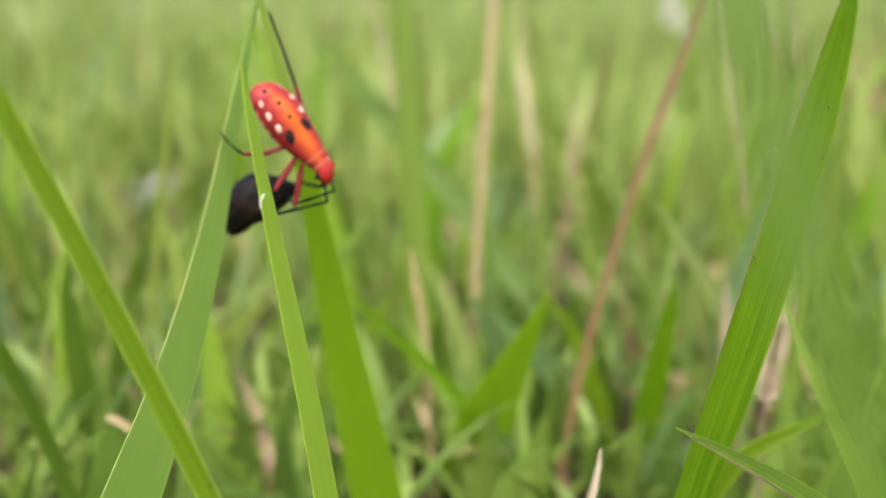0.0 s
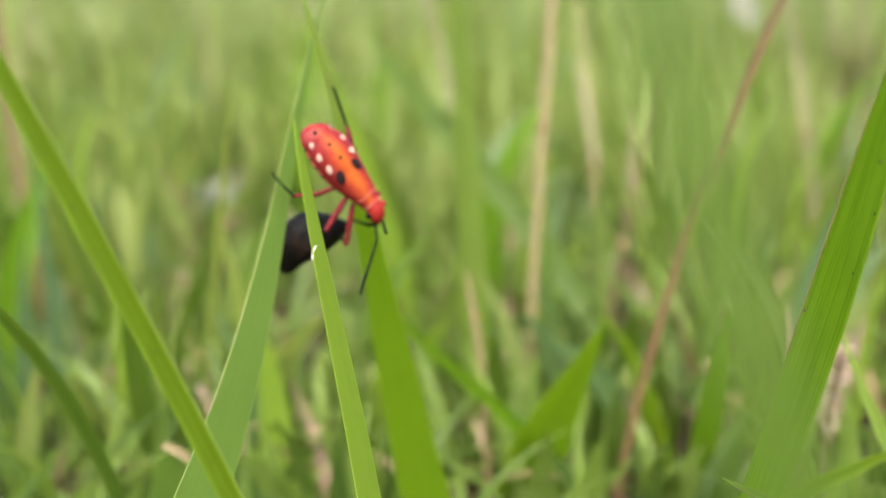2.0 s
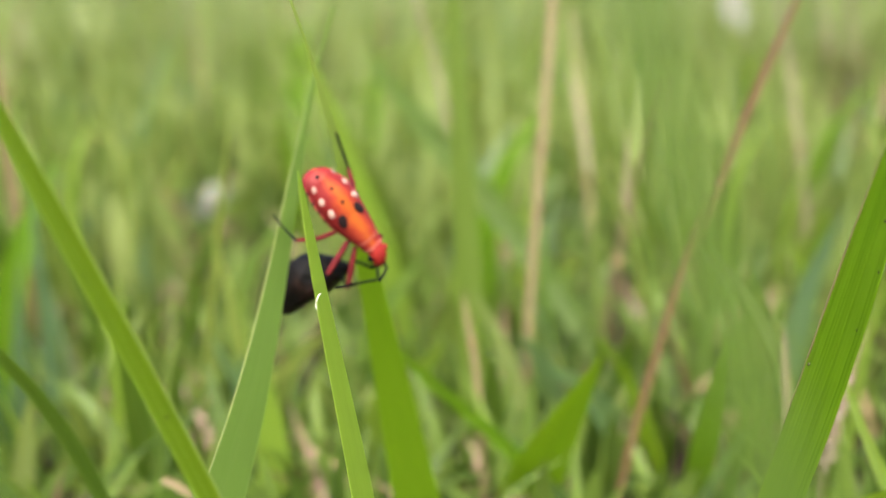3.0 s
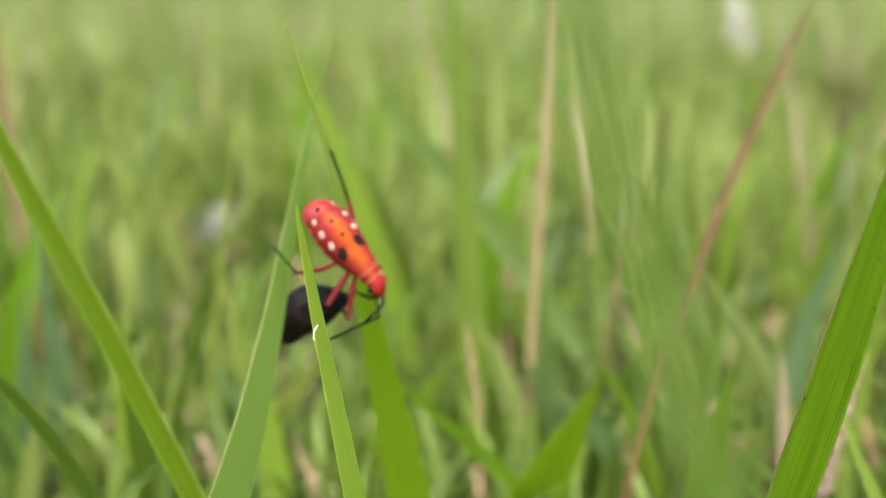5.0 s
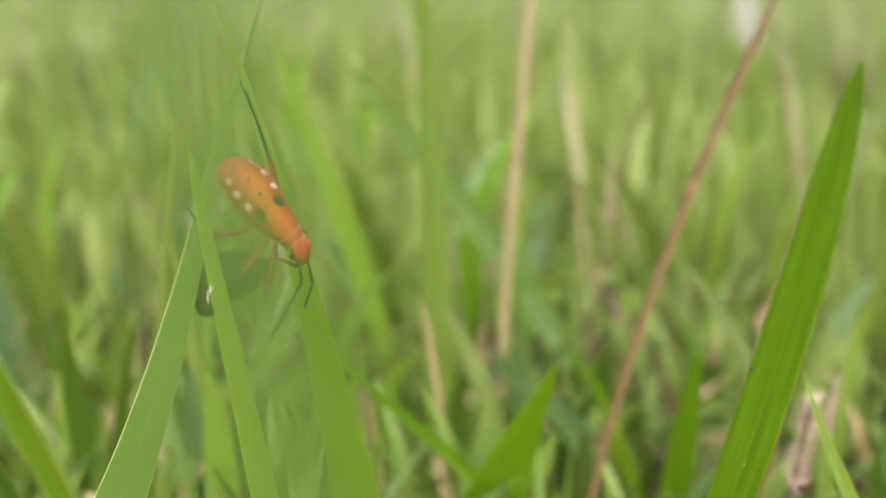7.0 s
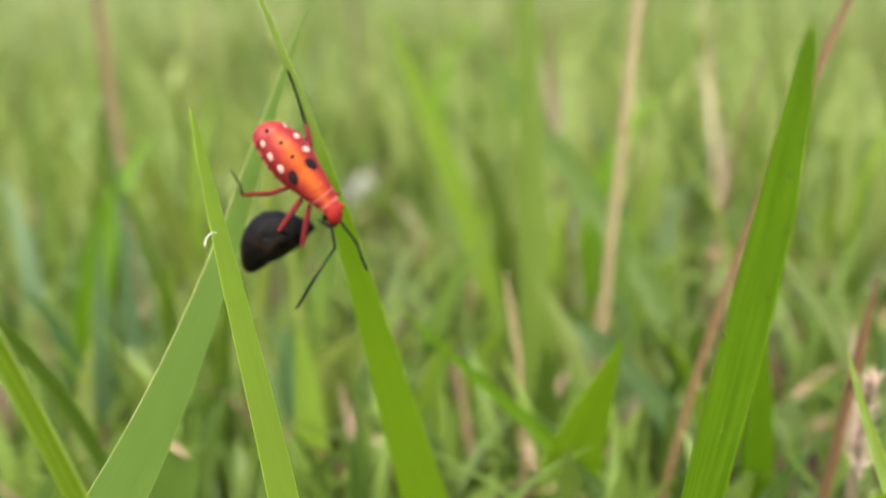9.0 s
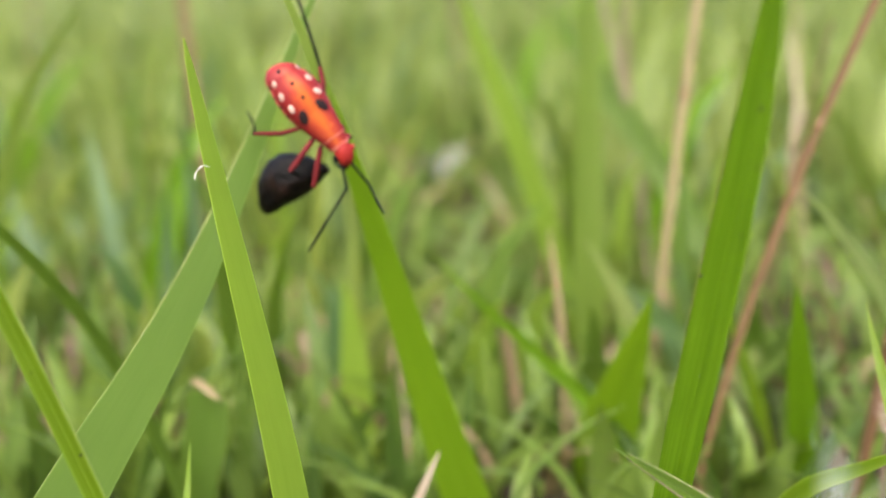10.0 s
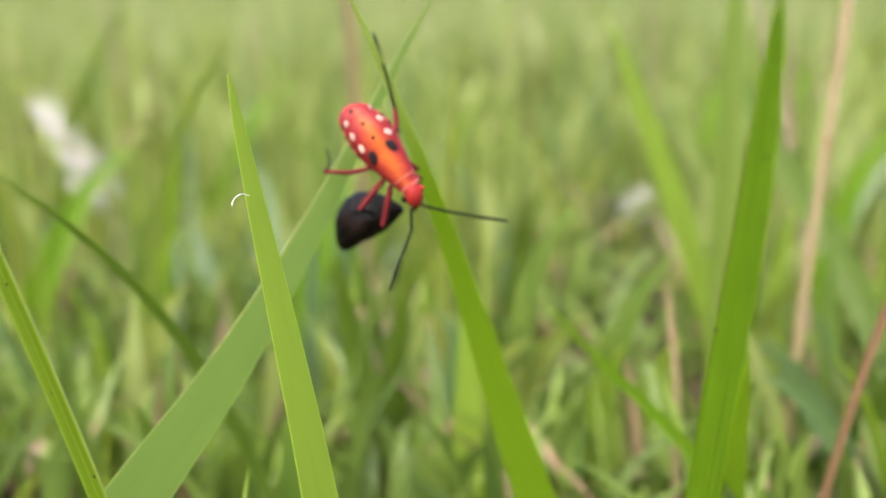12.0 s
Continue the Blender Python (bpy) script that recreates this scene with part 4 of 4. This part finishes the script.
def build_insect():
    bug = new("insect")
    bug.empty_display_size = 0.002
    bug.matrix_world = INSECT
    tagged(bug, "red and orange nymph bug with white and black spots", "insect")
    abdomen = part("abdomen", shell_bm(-0.4918, 0.22, 60, 0.012, 0.105), SHELL, bug, "orange red back fading to crimson flanks")
    part("thorax", shell_bm(0.02, 0.375, 44, 0.06, 0.052, 1.012, 0.93), SHELL, bug, "wrinkled orange red thorax")
    part("collar", shell_bm(0.342, 0.370, 6, 0.0, 1, 1.05), PALE_BAND, bug, "pale pink collar")
    part("front_band", shell_bm(0.262, 0.277, 6, 0.0, 1, 1.03), PALE_BAND, bug, "pale pink band across the thorax")
    # head: a blunt cone with side eyes
    bm = bmesh.new()
    prof = ((0.35, 0.066), (0.385, 0.079), (0.43, 0.087), (0.47, 0.082), (0.50, 0.070), (0.525, 0.052), (0.543, 0.028), (0.548, 0.009))
    loops = []
    for y, r in prof:
        loops.append([bm.verts.new(Vector((-0.030 + 0.20 * (y - 0.36) + r * math.cos(a), y, -0.078 + r * 0.85 * math.sin(a))) * CM) for a in (2 * math.pi * k / 20 for k in range(20))])
    for a, b in zip(loops, loops[1:]):
        for k in range(20):
            bm.faces.new((a[k], b[k], b[(k + 1) % 20], a[(k + 1) % 20]))
    bm.faces.new(loops[0]), bm.faces.new(loops[-1][::-1])
    bmesh.ops.recalc_face_normals(bm, faces=bm.faces)
    head = part("head", bm, RED_HEAD, bug, "bright red head")
    for x, skin, look_of in ((0.072, BLACK_LEG, "dark eye"), (-0.098, RED_HEAD, "red eye that stands out at the side")):
        part("eye", lens_bm(0.026, 0.03, 0.03), skin, head, look_of, Matrix.Translation(Vector((x, 0.43, -0.062)) * CM))
    part("rostrum", tube([(0.03, 0.54, -0.10), (0.05, 0.56, -0.24), (0.05, 0.54, -0.40), (0.05, 0.52, -0.56)], [0.022, 0.018, 0.014, 0.010]), BLACK_LEG, head, "black piercing beak")
    for x in (-1, 1):
        mark(abdomen, "wing_pad", x * 0.094, -0.012, 0.039, 0.067, BLACK_PATCH, x * -16)
        for ax, y, s in ((0.134, -0.122, 1.08), (0.141, -0.25, 1.05), (0.124, -0.366, 0.85)):
            mark(abdomen, "white_spot", x * ax, y, 0.023 * s, 0.037 * s, WHITE_SPOT, x * -25 + (0.366 + y) * 40)
    for x, y, s in ((0.0, -0.15, 1.0), (0.004, -0.292, 1.0), (0.03, -0.43, 1.15)):
        mark(abdomen, "black_dot", x, y, 0.0165 * s, 0.019 * s, BLACK_PATCH)
    # the thickened rims of the abdomen, dotted dark at each segment
    for x in (-1, 1):
        ys = [-0.45 + 0.03 * i for i in range(17)]
        edge = [Vector((mid(y)[0] + x * half_width(y) * 0.985, y, mid(y)[1] + 0.012)) for y in ys]
        margin = part("flank_rim", tube(edge, [0.012 * (0.4 + 0.6 * math.sin(math.pi * (i + 1) / 18)) for i in range(17)], 6), RIM_RED, abdomen, "paler red rim of the abdomen")
        for i in (3, 6, 9, 12):
            part("rim_dot", lens_bm(0.012, 0.014, 0.012, 8), BLACK_PATCH, margin, "", Matrix.Translation(edge[i] * CM + Vector((x * 0.00006, 0, 0.00006))))
    # legs: right hind, middle, front; left hind, middle, front
    limb(bug, (0.14, 0.06, -0.12), (0.503, -0.143, -0.065), (0.42, -0.20, -0.42), 0.02, (0.0, 0.03, 0.0), (0.40, -0.30, -0.50))
    limb(bug, (0.12, 0.19, -0.12), (0.437, 0.293, -0.134), (0.36, 0.42, -0.42), 0.027)
    limb(bug, (0.10, 0.27, -0.12), (0.355, 0.521, -0.157), (0.26, 0.50, -0.42), 0.026)
    limb(bug, (-0.15, -0.02, -0.16), (-0.294, -0.253, -0.224), (-0.50, -0.86, -0.30), 0.024, (-0.01, 0.0, 0.0))
    limb(bug, (-0.12, 0.18, -0.18), (-0.17, 0.30, -0.34), (-0.10, 0.26, -0.62), 0.023)
    limb(bug, (-0.08, 0.27, -0.18), (-0.145, 0.36, -0.10), (-0.10, 0.44, -0.60), 0.022)
    # feelers: a short first joint and a long jointed whip on it
    feelers = []
    for l1, l2 in ((0.20, 0.62), (0.22, 0.56)):
        root = part("antenna", tube([(0, 0, 0), (0, 0, 0.02), (0, 0, l1 * 0.6), (0, 0, l1)], [0.0105, 0.013, 0.012, 0.013]), BLACK_LEG, bug, "black jointed antenna")
        whip = part("antenna_tip", tube([(0, 0, -0.005), (0, 0, 0.01), (0.002, 0, l2 * 0.42), (0.004, 0, l2 * 0.45), (0.006, 0, l2 * 0.48), (0.004, 0, l2 * 0.7), (0, 0, l2 * 0.97), (0, 0, l2)],
                                       [0.0105, 0.012, 0.0105, 0.008, 0.0115, 0.013, 0.0105, 0.0035]), BLACK_LEG, root, matrix=Matrix.Translation((0, 0, l1 * CM)))
        feelers.append((root, whip, l1))
    return bug, feelers


insect, feelers = build_insect()


def build_seed():
    """A dark wedge of a seed, pointed at the insect's beak, blunt at the far end."""
    bm = bmesh.new()
    prof = ((0.0, 0.03, 0.0), (0.03, 0.055, 0.01), (0.07, 0.09, 0.04), (0.15, 0.15, 0.085), (0.25, 0.186, 0.105), (0.36, 0.19, 0.105), (0.46, 0.17, 0.095), (0.54, 0.135, 0.075), (0.60, 0.085, 0.04), (0.64, 0.05, 0.015), (0.655, 0.02, 0.005))
    loops = []
    for x, w, off in prof:
        loop = []
        for k in range(24):
            a = 2 * math.pi * k / 24
            c, s = math.cos(a), math.sin(a)
            p = Vector((x, off + w * math.copysign(abs(c) ** 0.8, c), 0.72 * w * math.copysign(abs(s) ** 1.2, s)))
            p += 0.02 * Vector((0, 1, 1)) * noise.noise(p * 8) + 0.006 * Vector((0, 1, 1)) * noise.noise(p * 25)
            loop.append(bm.verts.new(p * CM * 1.12))
        loops.append(loop)
    for a, b in zip(loops, loops[1:]):
        for k in range(24):
            bm.faces.new((a[k], b[k], b[(k + 1) % 24], a[(k + 1) % 24]))
    bm.faces.new(loops[0]), bm.faces.new(loops[-1][::-1])
    bmesh.ops.recalc_face_normals(bm, faces=bm.faces)
    along = Vector((-0.54, -0.10, -0.36)).normalized()
    deep = along.cross(Vector((-0.5, -0.15, 0.85))).normalized()
    over = deep.cross(along)
    m = Matrix((along, over, deep)).transposed().to_4x4()
    m.translation = Vector((-1.275, 10.90, 4.85)) * CM
    seed = link_mesh("seed", bm, SEED_COAT)
    seed.matrix_world = m
    tagged(seed, "black brown wrinkled seed pierced by the insect's beak", "seed")
    # the highlight at the blunt end, added as a small pale lump
    part("seed_scar", lens_bm(0.02, 0.03, 0.03), SEED_GLINT, seed, "painted wet highlight at the blunt end", Matrix.Translation(Vector((0.715, 0.01, 0.0)) * CM))


build_seed()


def build_fibre(blade):
    """The curled white thread that clings to the edge of the bright blade."""
    place = Vector((-1.16, 8.32, 5.33)) - Vector(blade.location) / CM
    pts = [place + Vector(p) for p in ((0.02, 0.17, 0.0), (0.025, 0.10, 0.025), (0.02, 0.05, 0.022), (0.012, 0.01, 0.0), (0.010, -0.01, -0.03), (0.014, -0.015, -0.05))]
    part("fibre", tube(spline(pts, 18), [0.0027 + 0.0008 * math.sin(i) for i in range(19)], 6), FIBRE, blade, "curled white fibre")


build_fibre(hero["A"])



# ---- seed heads and husks ----
def tuft(name, base, top, spread, count, radius, material, label, seed, category="grass", stem=0.03):
    """A fluffy seed head on a thin stalk from the ground: many fine hairs round its axis."""
    rng = random.Random(seed)
    b, t = Vector(base), Vector(top)
    foot = Vector((b.x, b.y, 0))
    stalk = link_mesh(name, tube(spline([Vector((0, 0, 0)), (b - foot) * 0.6, b - foot, t - foot], 10), [stem] * 11, 6), DRY_TIP)
    stalk.location = foot * CM
    tagged(stalk, label, category)
    bm = bmesh.new()
    axis = t - b
    for _ in range(count):
        u = rng.random()
        p = b + axis * u - foot
        d = Vector((rng.gauss(0, 1), rng.gauss(0, 1), rng.gauss(0, 0.7))).normalized()
        q = p + (d * spread * (1 - 0.5 * u) + axis.normalized() * spread * 0.7) * rng.uniform(0.5, 1.0)
        s = d.cross(axis).normalized() * radius
        bow = (p + q) / 2 + Vector((0, 0, -0.05 * spread))
        for s2 in (s, s.cross(d).normalized() * radius):
            v = [bm.verts.new(x * CM) for x in (p - s2, p + s2, bow + s2, bow - s2, q)]
            bm.faces.new(v[:4])
            bm.faces.new((v[3], v[2], v[4]))
    part("fluff", bm, material, stalk, "silky hairs")
    return stalk


HUSK = plain("husk", (0.56, 0.44, 0.36), 0.9, 0.1, 0.2, 400)
HAZE = plain("silk", (0.60, 0.66, 0.64), 0.9, 0.1, 0.1, 400)
FLUFF = plain("fluff", (0.66, 0.65, 0.62), 0.9, 0.1, 0.1, 400)
tuft("fluffy_grass", (-7.5, 31.0, 0.0), (-7.2, 31.0, 0.6), 0.85, 300, 0.014, FLUFF, "white fluffy seed head low in the grass", 41)
tuft("fluffy_grass", (-12.0, 17.98, 2.65), (-13.2, 17.8, 4.3), 0.8, 135, 0.009, FLUFF, "tall white fluffy seed head leaning over", 42)
tuft("fluffy_grass", (8.4, 46.0, 3.5), (8.2, 46.0, 4.9), 0.8, 260, 0.025, FLUFF, "white fluffy seed head far off", 43)
tuft("fluffy_grass", (3.22, 5.45, 4.66), (3.20, 5.5, 4.9), 0.28, 14, 0.0022, HAZE, "pale frayed seed head close to the lens", 44, stem=0.006)
tuft("fluffy_grass", (3.47, 12.9, 2.05), (3.53, 12.6, 3.1), 0.26, 200, 0.008, HUSK, "frayed pinkish white husk", 45)


# ---- dry stalks and dead leaves among the green ----
def build_dry_stalks():
    rng = random.Random(31)
    shapes = []
    for i in range(4):
        h = rng.uniform(5.5, 8.5)
        lean, fwd = rng.uniform(-0.25, 0.25), rng.uniform(-0.2, 0.2)
        line = spline([(0, 0, 0), (lean * h * 0.2, fwd * h * 0.2, h * 0.35), (lean * h * 0.55, fwd * h * 0.6, h * 0.7), (lean * h, fwd * h, h)], 14)
        ob = link_mesh("dry_straw", tube(line, [0.05 * (1.1 - 0.6 * j / 14) for j in range(15)], 8), (STRAW, DRY_TIP, STRAW, DRY_TIP)[i])
        tagged(ob, "thin dry stalk standing among the green blades", "grass stalk", "dry stalks")
        k = line[6]
        part("node", lens_bm(0.085, 0.085, 0.07), BROWN_STEM, ob, "darker swollen node", Matrix.Translation(k * CM))
        part("sheath", leaf_bm([k + (line[9] - k) * u + Vector((0.25 * u * u, 0, 0.9 * u)) for u in (j / 8 for j in range(9))], 0.16, (0.2, -1, 0.1), fold=0.8, taper=0.8, seed=i), DRY_TIP, ob, "withered pale sheath")
        shapes.append(ob)
    for i in range(15):
        r = 20 + 26 * rng.random()
        a = radians(90 + rng.uniform(-30, 50))
        m = Matrix.Translation(Vector((0.5 + r * math.cos(a), r * math.sin(a) - 1, -0.1)) * CM) @ Matrix.Rotation(rng.uniform(0, 6.28), 4, "Z") @ Matrix.Rotation(rng.uniform(-0.2, 0.2), 4, "Y")
        if i < 4:
            shapes[i].matrix_basis = m
        else:
            copy_thing(shapes[i % 4], m)


build_dry_stalks()


def build_dead_leaves():
    """Curled dead leaves lying in the turf."""
    rng = random.Random(57)
    shapes = []
    for i in range(6):
        n, length = 10, rng.uniform(1.6, 3.0)
        line = [Vector((length * (j / n - 0.5), 0.25 * math.sin(2.2 * j / n + i), 0.25 + 0.25 * math.sin(math.pi * j / n) * rng.uniform(0.6, 1.0))) for j in range(n + 1)]
        ob = link_mesh("dead_leaf", leaf_bm(line, rng.uniform(0.3, 0.55), (0.1, -0.6, 1), fold=0.7, taper=0.7, twist=rng.uniform(-90, 90), nick=0.12, seed=60 + i), (STRAW, DRY_TIP, STRAW)[i % 3])
        shapes.append(tagged(ob, ("straw-coloured", "greyish brown", "straw-coloured")[i % 3] + " curled dead leaf lying in the turf", "dead leaf", "dead leaves"))
    for i in range(28):
        r = 17 + 18 * rng.random()
        a = radians(90 + rng.uniform(-30, 48))
        m = Matrix.Translation(Vector((0.5 + r * math.cos(a), r * math.sin(a) - 1, rng.uniform(-0.25, 0.1))) * CM) @ Matrix.Rotation(rng.uniform(0, 6.28), 4, "Z") @ Matrix.Rotation(rng.uniform(-0.6, 0.6), 4, "Y")
        if i < 6:
            shapes[i].matrix_basis = m
        else:
            copy_thing(shapes[i % 6], m)


build_dead_leaves()
grass("dry_straw", spline([(-1.15, 16.3, 0), (-1.2, 16.27, 0.9), (-1.35, 16.25, 1.9)], 8), 0.16, azimuth(10), STRAW, "short broken straw stub in the turf", "grass stalk", "dry stalks", fold=0.8, taper=0.2, thick=0.08, seed=71)
stump = grass("grass_blade", spline([(-4.0, 12.6, 0), (-3.58, 12.1, 1.0), (-3.3, 11.9, 1.7), (-3.16, 11.8, 2.3)], 12), 0.46, azimuth(10), LEAF_PALE, "broken grass blade with a frayed straw-coloured end", "grass blade", "tall grass blades", fold=0.25, taper=0.25, tip=(9.0, 0.12), nick=0.03, seed=72)
part("frayed_end", leaf_bm([Vector(q) - Vector((-4.0, 12.6, 0)) for q in ((-3.33, 11.76, 2.36), (-3.22, 11.75, 2.33), (-3.10, 11.74, 2.25), (-2.99, 11.74, 2.16))], 0.1, azimuth(10), fold=0.3, taper=0.3, nick=0.2, tip=(6.0, 0.3), seed=79), STRAW, stump, "frayed straw-coloured end")
grass("dry_straw", spline([(-7.5, 19.6, 0), (-7.65, 19.65, 2.5), (-7.8, 19.7, 5.0), (-7.95, 19.7, 7.9)], 16), 0.2, azimuth(25), STRAW, "tall pale dry grass stalk", "grass stalk", "dry stalks", fold=0.5, taper=0.3, seed=73)
grass("grass_blade", spline([(-3.1, 15.2, 0), (-3.2, 15.1, 1.3), (-3.16, 15.0, 2.55)], 10), 0.34, azimuth(20), LEAF_BLUE, "short bluish green grass blade in the turf", "grass blade", "tall grass blades", fold=0.3, taper=0.5, seed=74)


grass("grass_blade", spline([(-0.8, 27.0, 0), (-0.4, 27.3, 0.45), (0.2, 27.8, 0.8), (1.1, 28.5, 1.62), (1.7, 28.8, 1.75)], 14), 0.5, azimuth(-10, 0.9), LEAF_BLUE, "bluish green leaf bent over sideways in the sward", "grass blade", "tall grass blades", fold=0.2, taper=0.6, seed=75)
grass("grass_blade", spline([(4.0, 15.9, 0), (3.75, 15.8, 1.6), (3.45, 15.65, 2.5), (2.95, 15.4, 3.3), (2.45, 15.1, 3.95)], 14), 0.2, azimuth(15), LEAF_LIGHT, "light green grass blade leaning over, its sheath withered", "grass blade", "tall grass blades", fold=0.4, taper=0.5, seed=77)
grass("grass_blade", spline([(2.2, 11.2, 0), (2.35, 11.1, 1.4), (2.77, 10.95, 2.26), (3.27, 10.9, 2.59), (3.76, 10.85, 2.88)], 16), 0.22, azimuth(10, 0.25), LEAF_OLIVE, "light green grass blade bent outwards over its neighbours", "grass blade", "tall grass blades", fold=0.3, taper=0.6, seed=80)
grass("dead_leaf", spline([(3.72, 15.6, 0), (3.72, 15.6, 1.0), (3.66, 15.6, 1.8), (3.6, 15.6, 2.75)], 10), 0.19, azimuth(15), DRY_TIP, "pinkish pale withered sheath standing in the turf", "dead leaf", "dead leaves", fold=0.5, taper=0.5, nick=0.08, seed=78)


# ---- what moves ----
FEELER_RIGHT = [
    (0, (0.60, 0.37, 0.71), (0.82, -0.47, 0.34)),
    (0.5, (0.64, 0.39, 0.66), (0.82, -0.44, 0.36)),
    (1.0, (0.62, 0.68, 0.38), (0.96, -0.13, 0.24)),
    (1.5, (0.59, 0.60, 0.53), (0.97, 0.18, 0.15)),
    (2.0, (0.59, 0.25, 0.77), (0.82, 0.20, 0.53)),
    (2.5, (0.51, 0.05, 0.86), (0.75, -0.34, 0.57)),
    (4.5, (0.67, 0.28, 0.69), (0.75, -0.54, 0.37)),
    (5.0, (0.63, 0.39, 0.67), (0.85, -0.41, 0.33)),
    (5.5, (0.68, 0.31, 0.66), (0.91, -0.19, 0.36)),
    (6.0, (0.63, 0.38, 0.68), (0.90, -0.05, 0.44)),
    (6.5, (0.59, 0.29, 0.76), (0.87, 0.09, 0.48)),
    (8.5, (0.51, 0.49, 0.70), (0.85, 0.21, 0.49)),
    (9.0, (0.52, 0.64, 0.57), (0.94, 0.26, 0.23)),
    (9.5, (0.43, 0.52, 0.73), (0.94, 0.32, 0.16)),
    (10.0, (0.45, 0.73, 0.52), (0.93, 0.37, 0.05)),
    (10.5, (0.46, 0.73, 0.51), (0.90, 0.36, 0.26)),
    (11.0, (0.38, 0.56, 0.74), (0.88, 0.44, 0.16)),
    (11.5, (0.33, 0.58, 0.74), (0.77, 0.42, 0.49)),
    (12.0, (0.48, 0.71, 0.52), (0.69, 0.45, 0.56)),
]
FEELER_LEFT = [
    (0, (0.52, 0.05, 0.85), (0.77, -0.41, 0.49)),
    (0.5, (0.60, 0.08, 0.80), (0.78, -0.47, 0.41)),
    (1.0, (0.60, 0.32, 0.74), (0.64, -0.21, 0.74)),
    (1.5, (0.56, 0.25, 0.79), (0.58, -0.23, 0.78)),
    (2.0, (0.44, -0.08, 0.89), (0.35, -0.26, 0.90)),
    (2.5, (0.34, -0.14, 0.93), (0.35, -0.26, 0.90)),
    (4.5, (0.56, -0.12, 0.82), (0.68, -0.51, 0.53)),
    (5.0, (0.55, -0.05, 0.83), (0.66, -0.30, 0.69)),
    (5.5, (0.64, 0.16, 0.75), (0.61, -0.18, 0.77)),
    (6.0, (0.54, 0.16, 0.83), (0.59, -0.17, 0.79)),
    (6.5, (0.57, 0.33, 0.75), (0.54, -0.16, 0.83)),
    (8.5, (0.24, 0.94, 0.25), (0.34, -0.01, 0.94)),
    (9.0, (0.04, 0.96, 0.28), (0.28, 0.17, 0.95)),
    (9.5, (0.09, 0.97, 0.24), (0.25, 0.23, 0.94)),
    (10.0, (-0.04, 0.98, 0.20), (0.18, 0.33, 0.93)),
    (10.5, (-0.02, 0.99, 0.15), (0.11, 0.39, 0.91)),
    (11.0, (-0.27, 0.95, 0.14), (-0.16, 0.61, 0.77)),
    (11.5, (-0.68, 0.72, 0.12), (-0.68, 0.57, 0.45)),
    (12.0, (-0.66, 0.74, 0.11), (-0.68, 0.61, 0.40)),
]


def upright(v):
    """The turn that lays a joint built along z along v."""
    return Vector((0, 0, 1)).rotation_difference(Vector(v).normalized()).to_matrix().to_4x4()


def motions():
    for (root, whip, l1), base, rows in zip(feelers, ((0.07, 0.527, -0.06), (-0.015, 0.543, -0.075)), (FEELER_RIGHT, FEELER_LEFT)):
        walk(root, [(t, Matrix.Translation(Vector(base) * CM) @ upright(u)) for t, u, v in rows])
        walk(whip, [(t, Matrix.Translation((0, 0, l1 * CM)) @ upright(upright(u).to_3x3().inverted() @ Vector(v))) for t, u, v in rows])
    for blade, rows in SWAY:
        foot = blade.location.copy()
        walk(blade, [(t, pose(*foot, rx, ry, 0)) for t, rx, ry in rows])


motions()
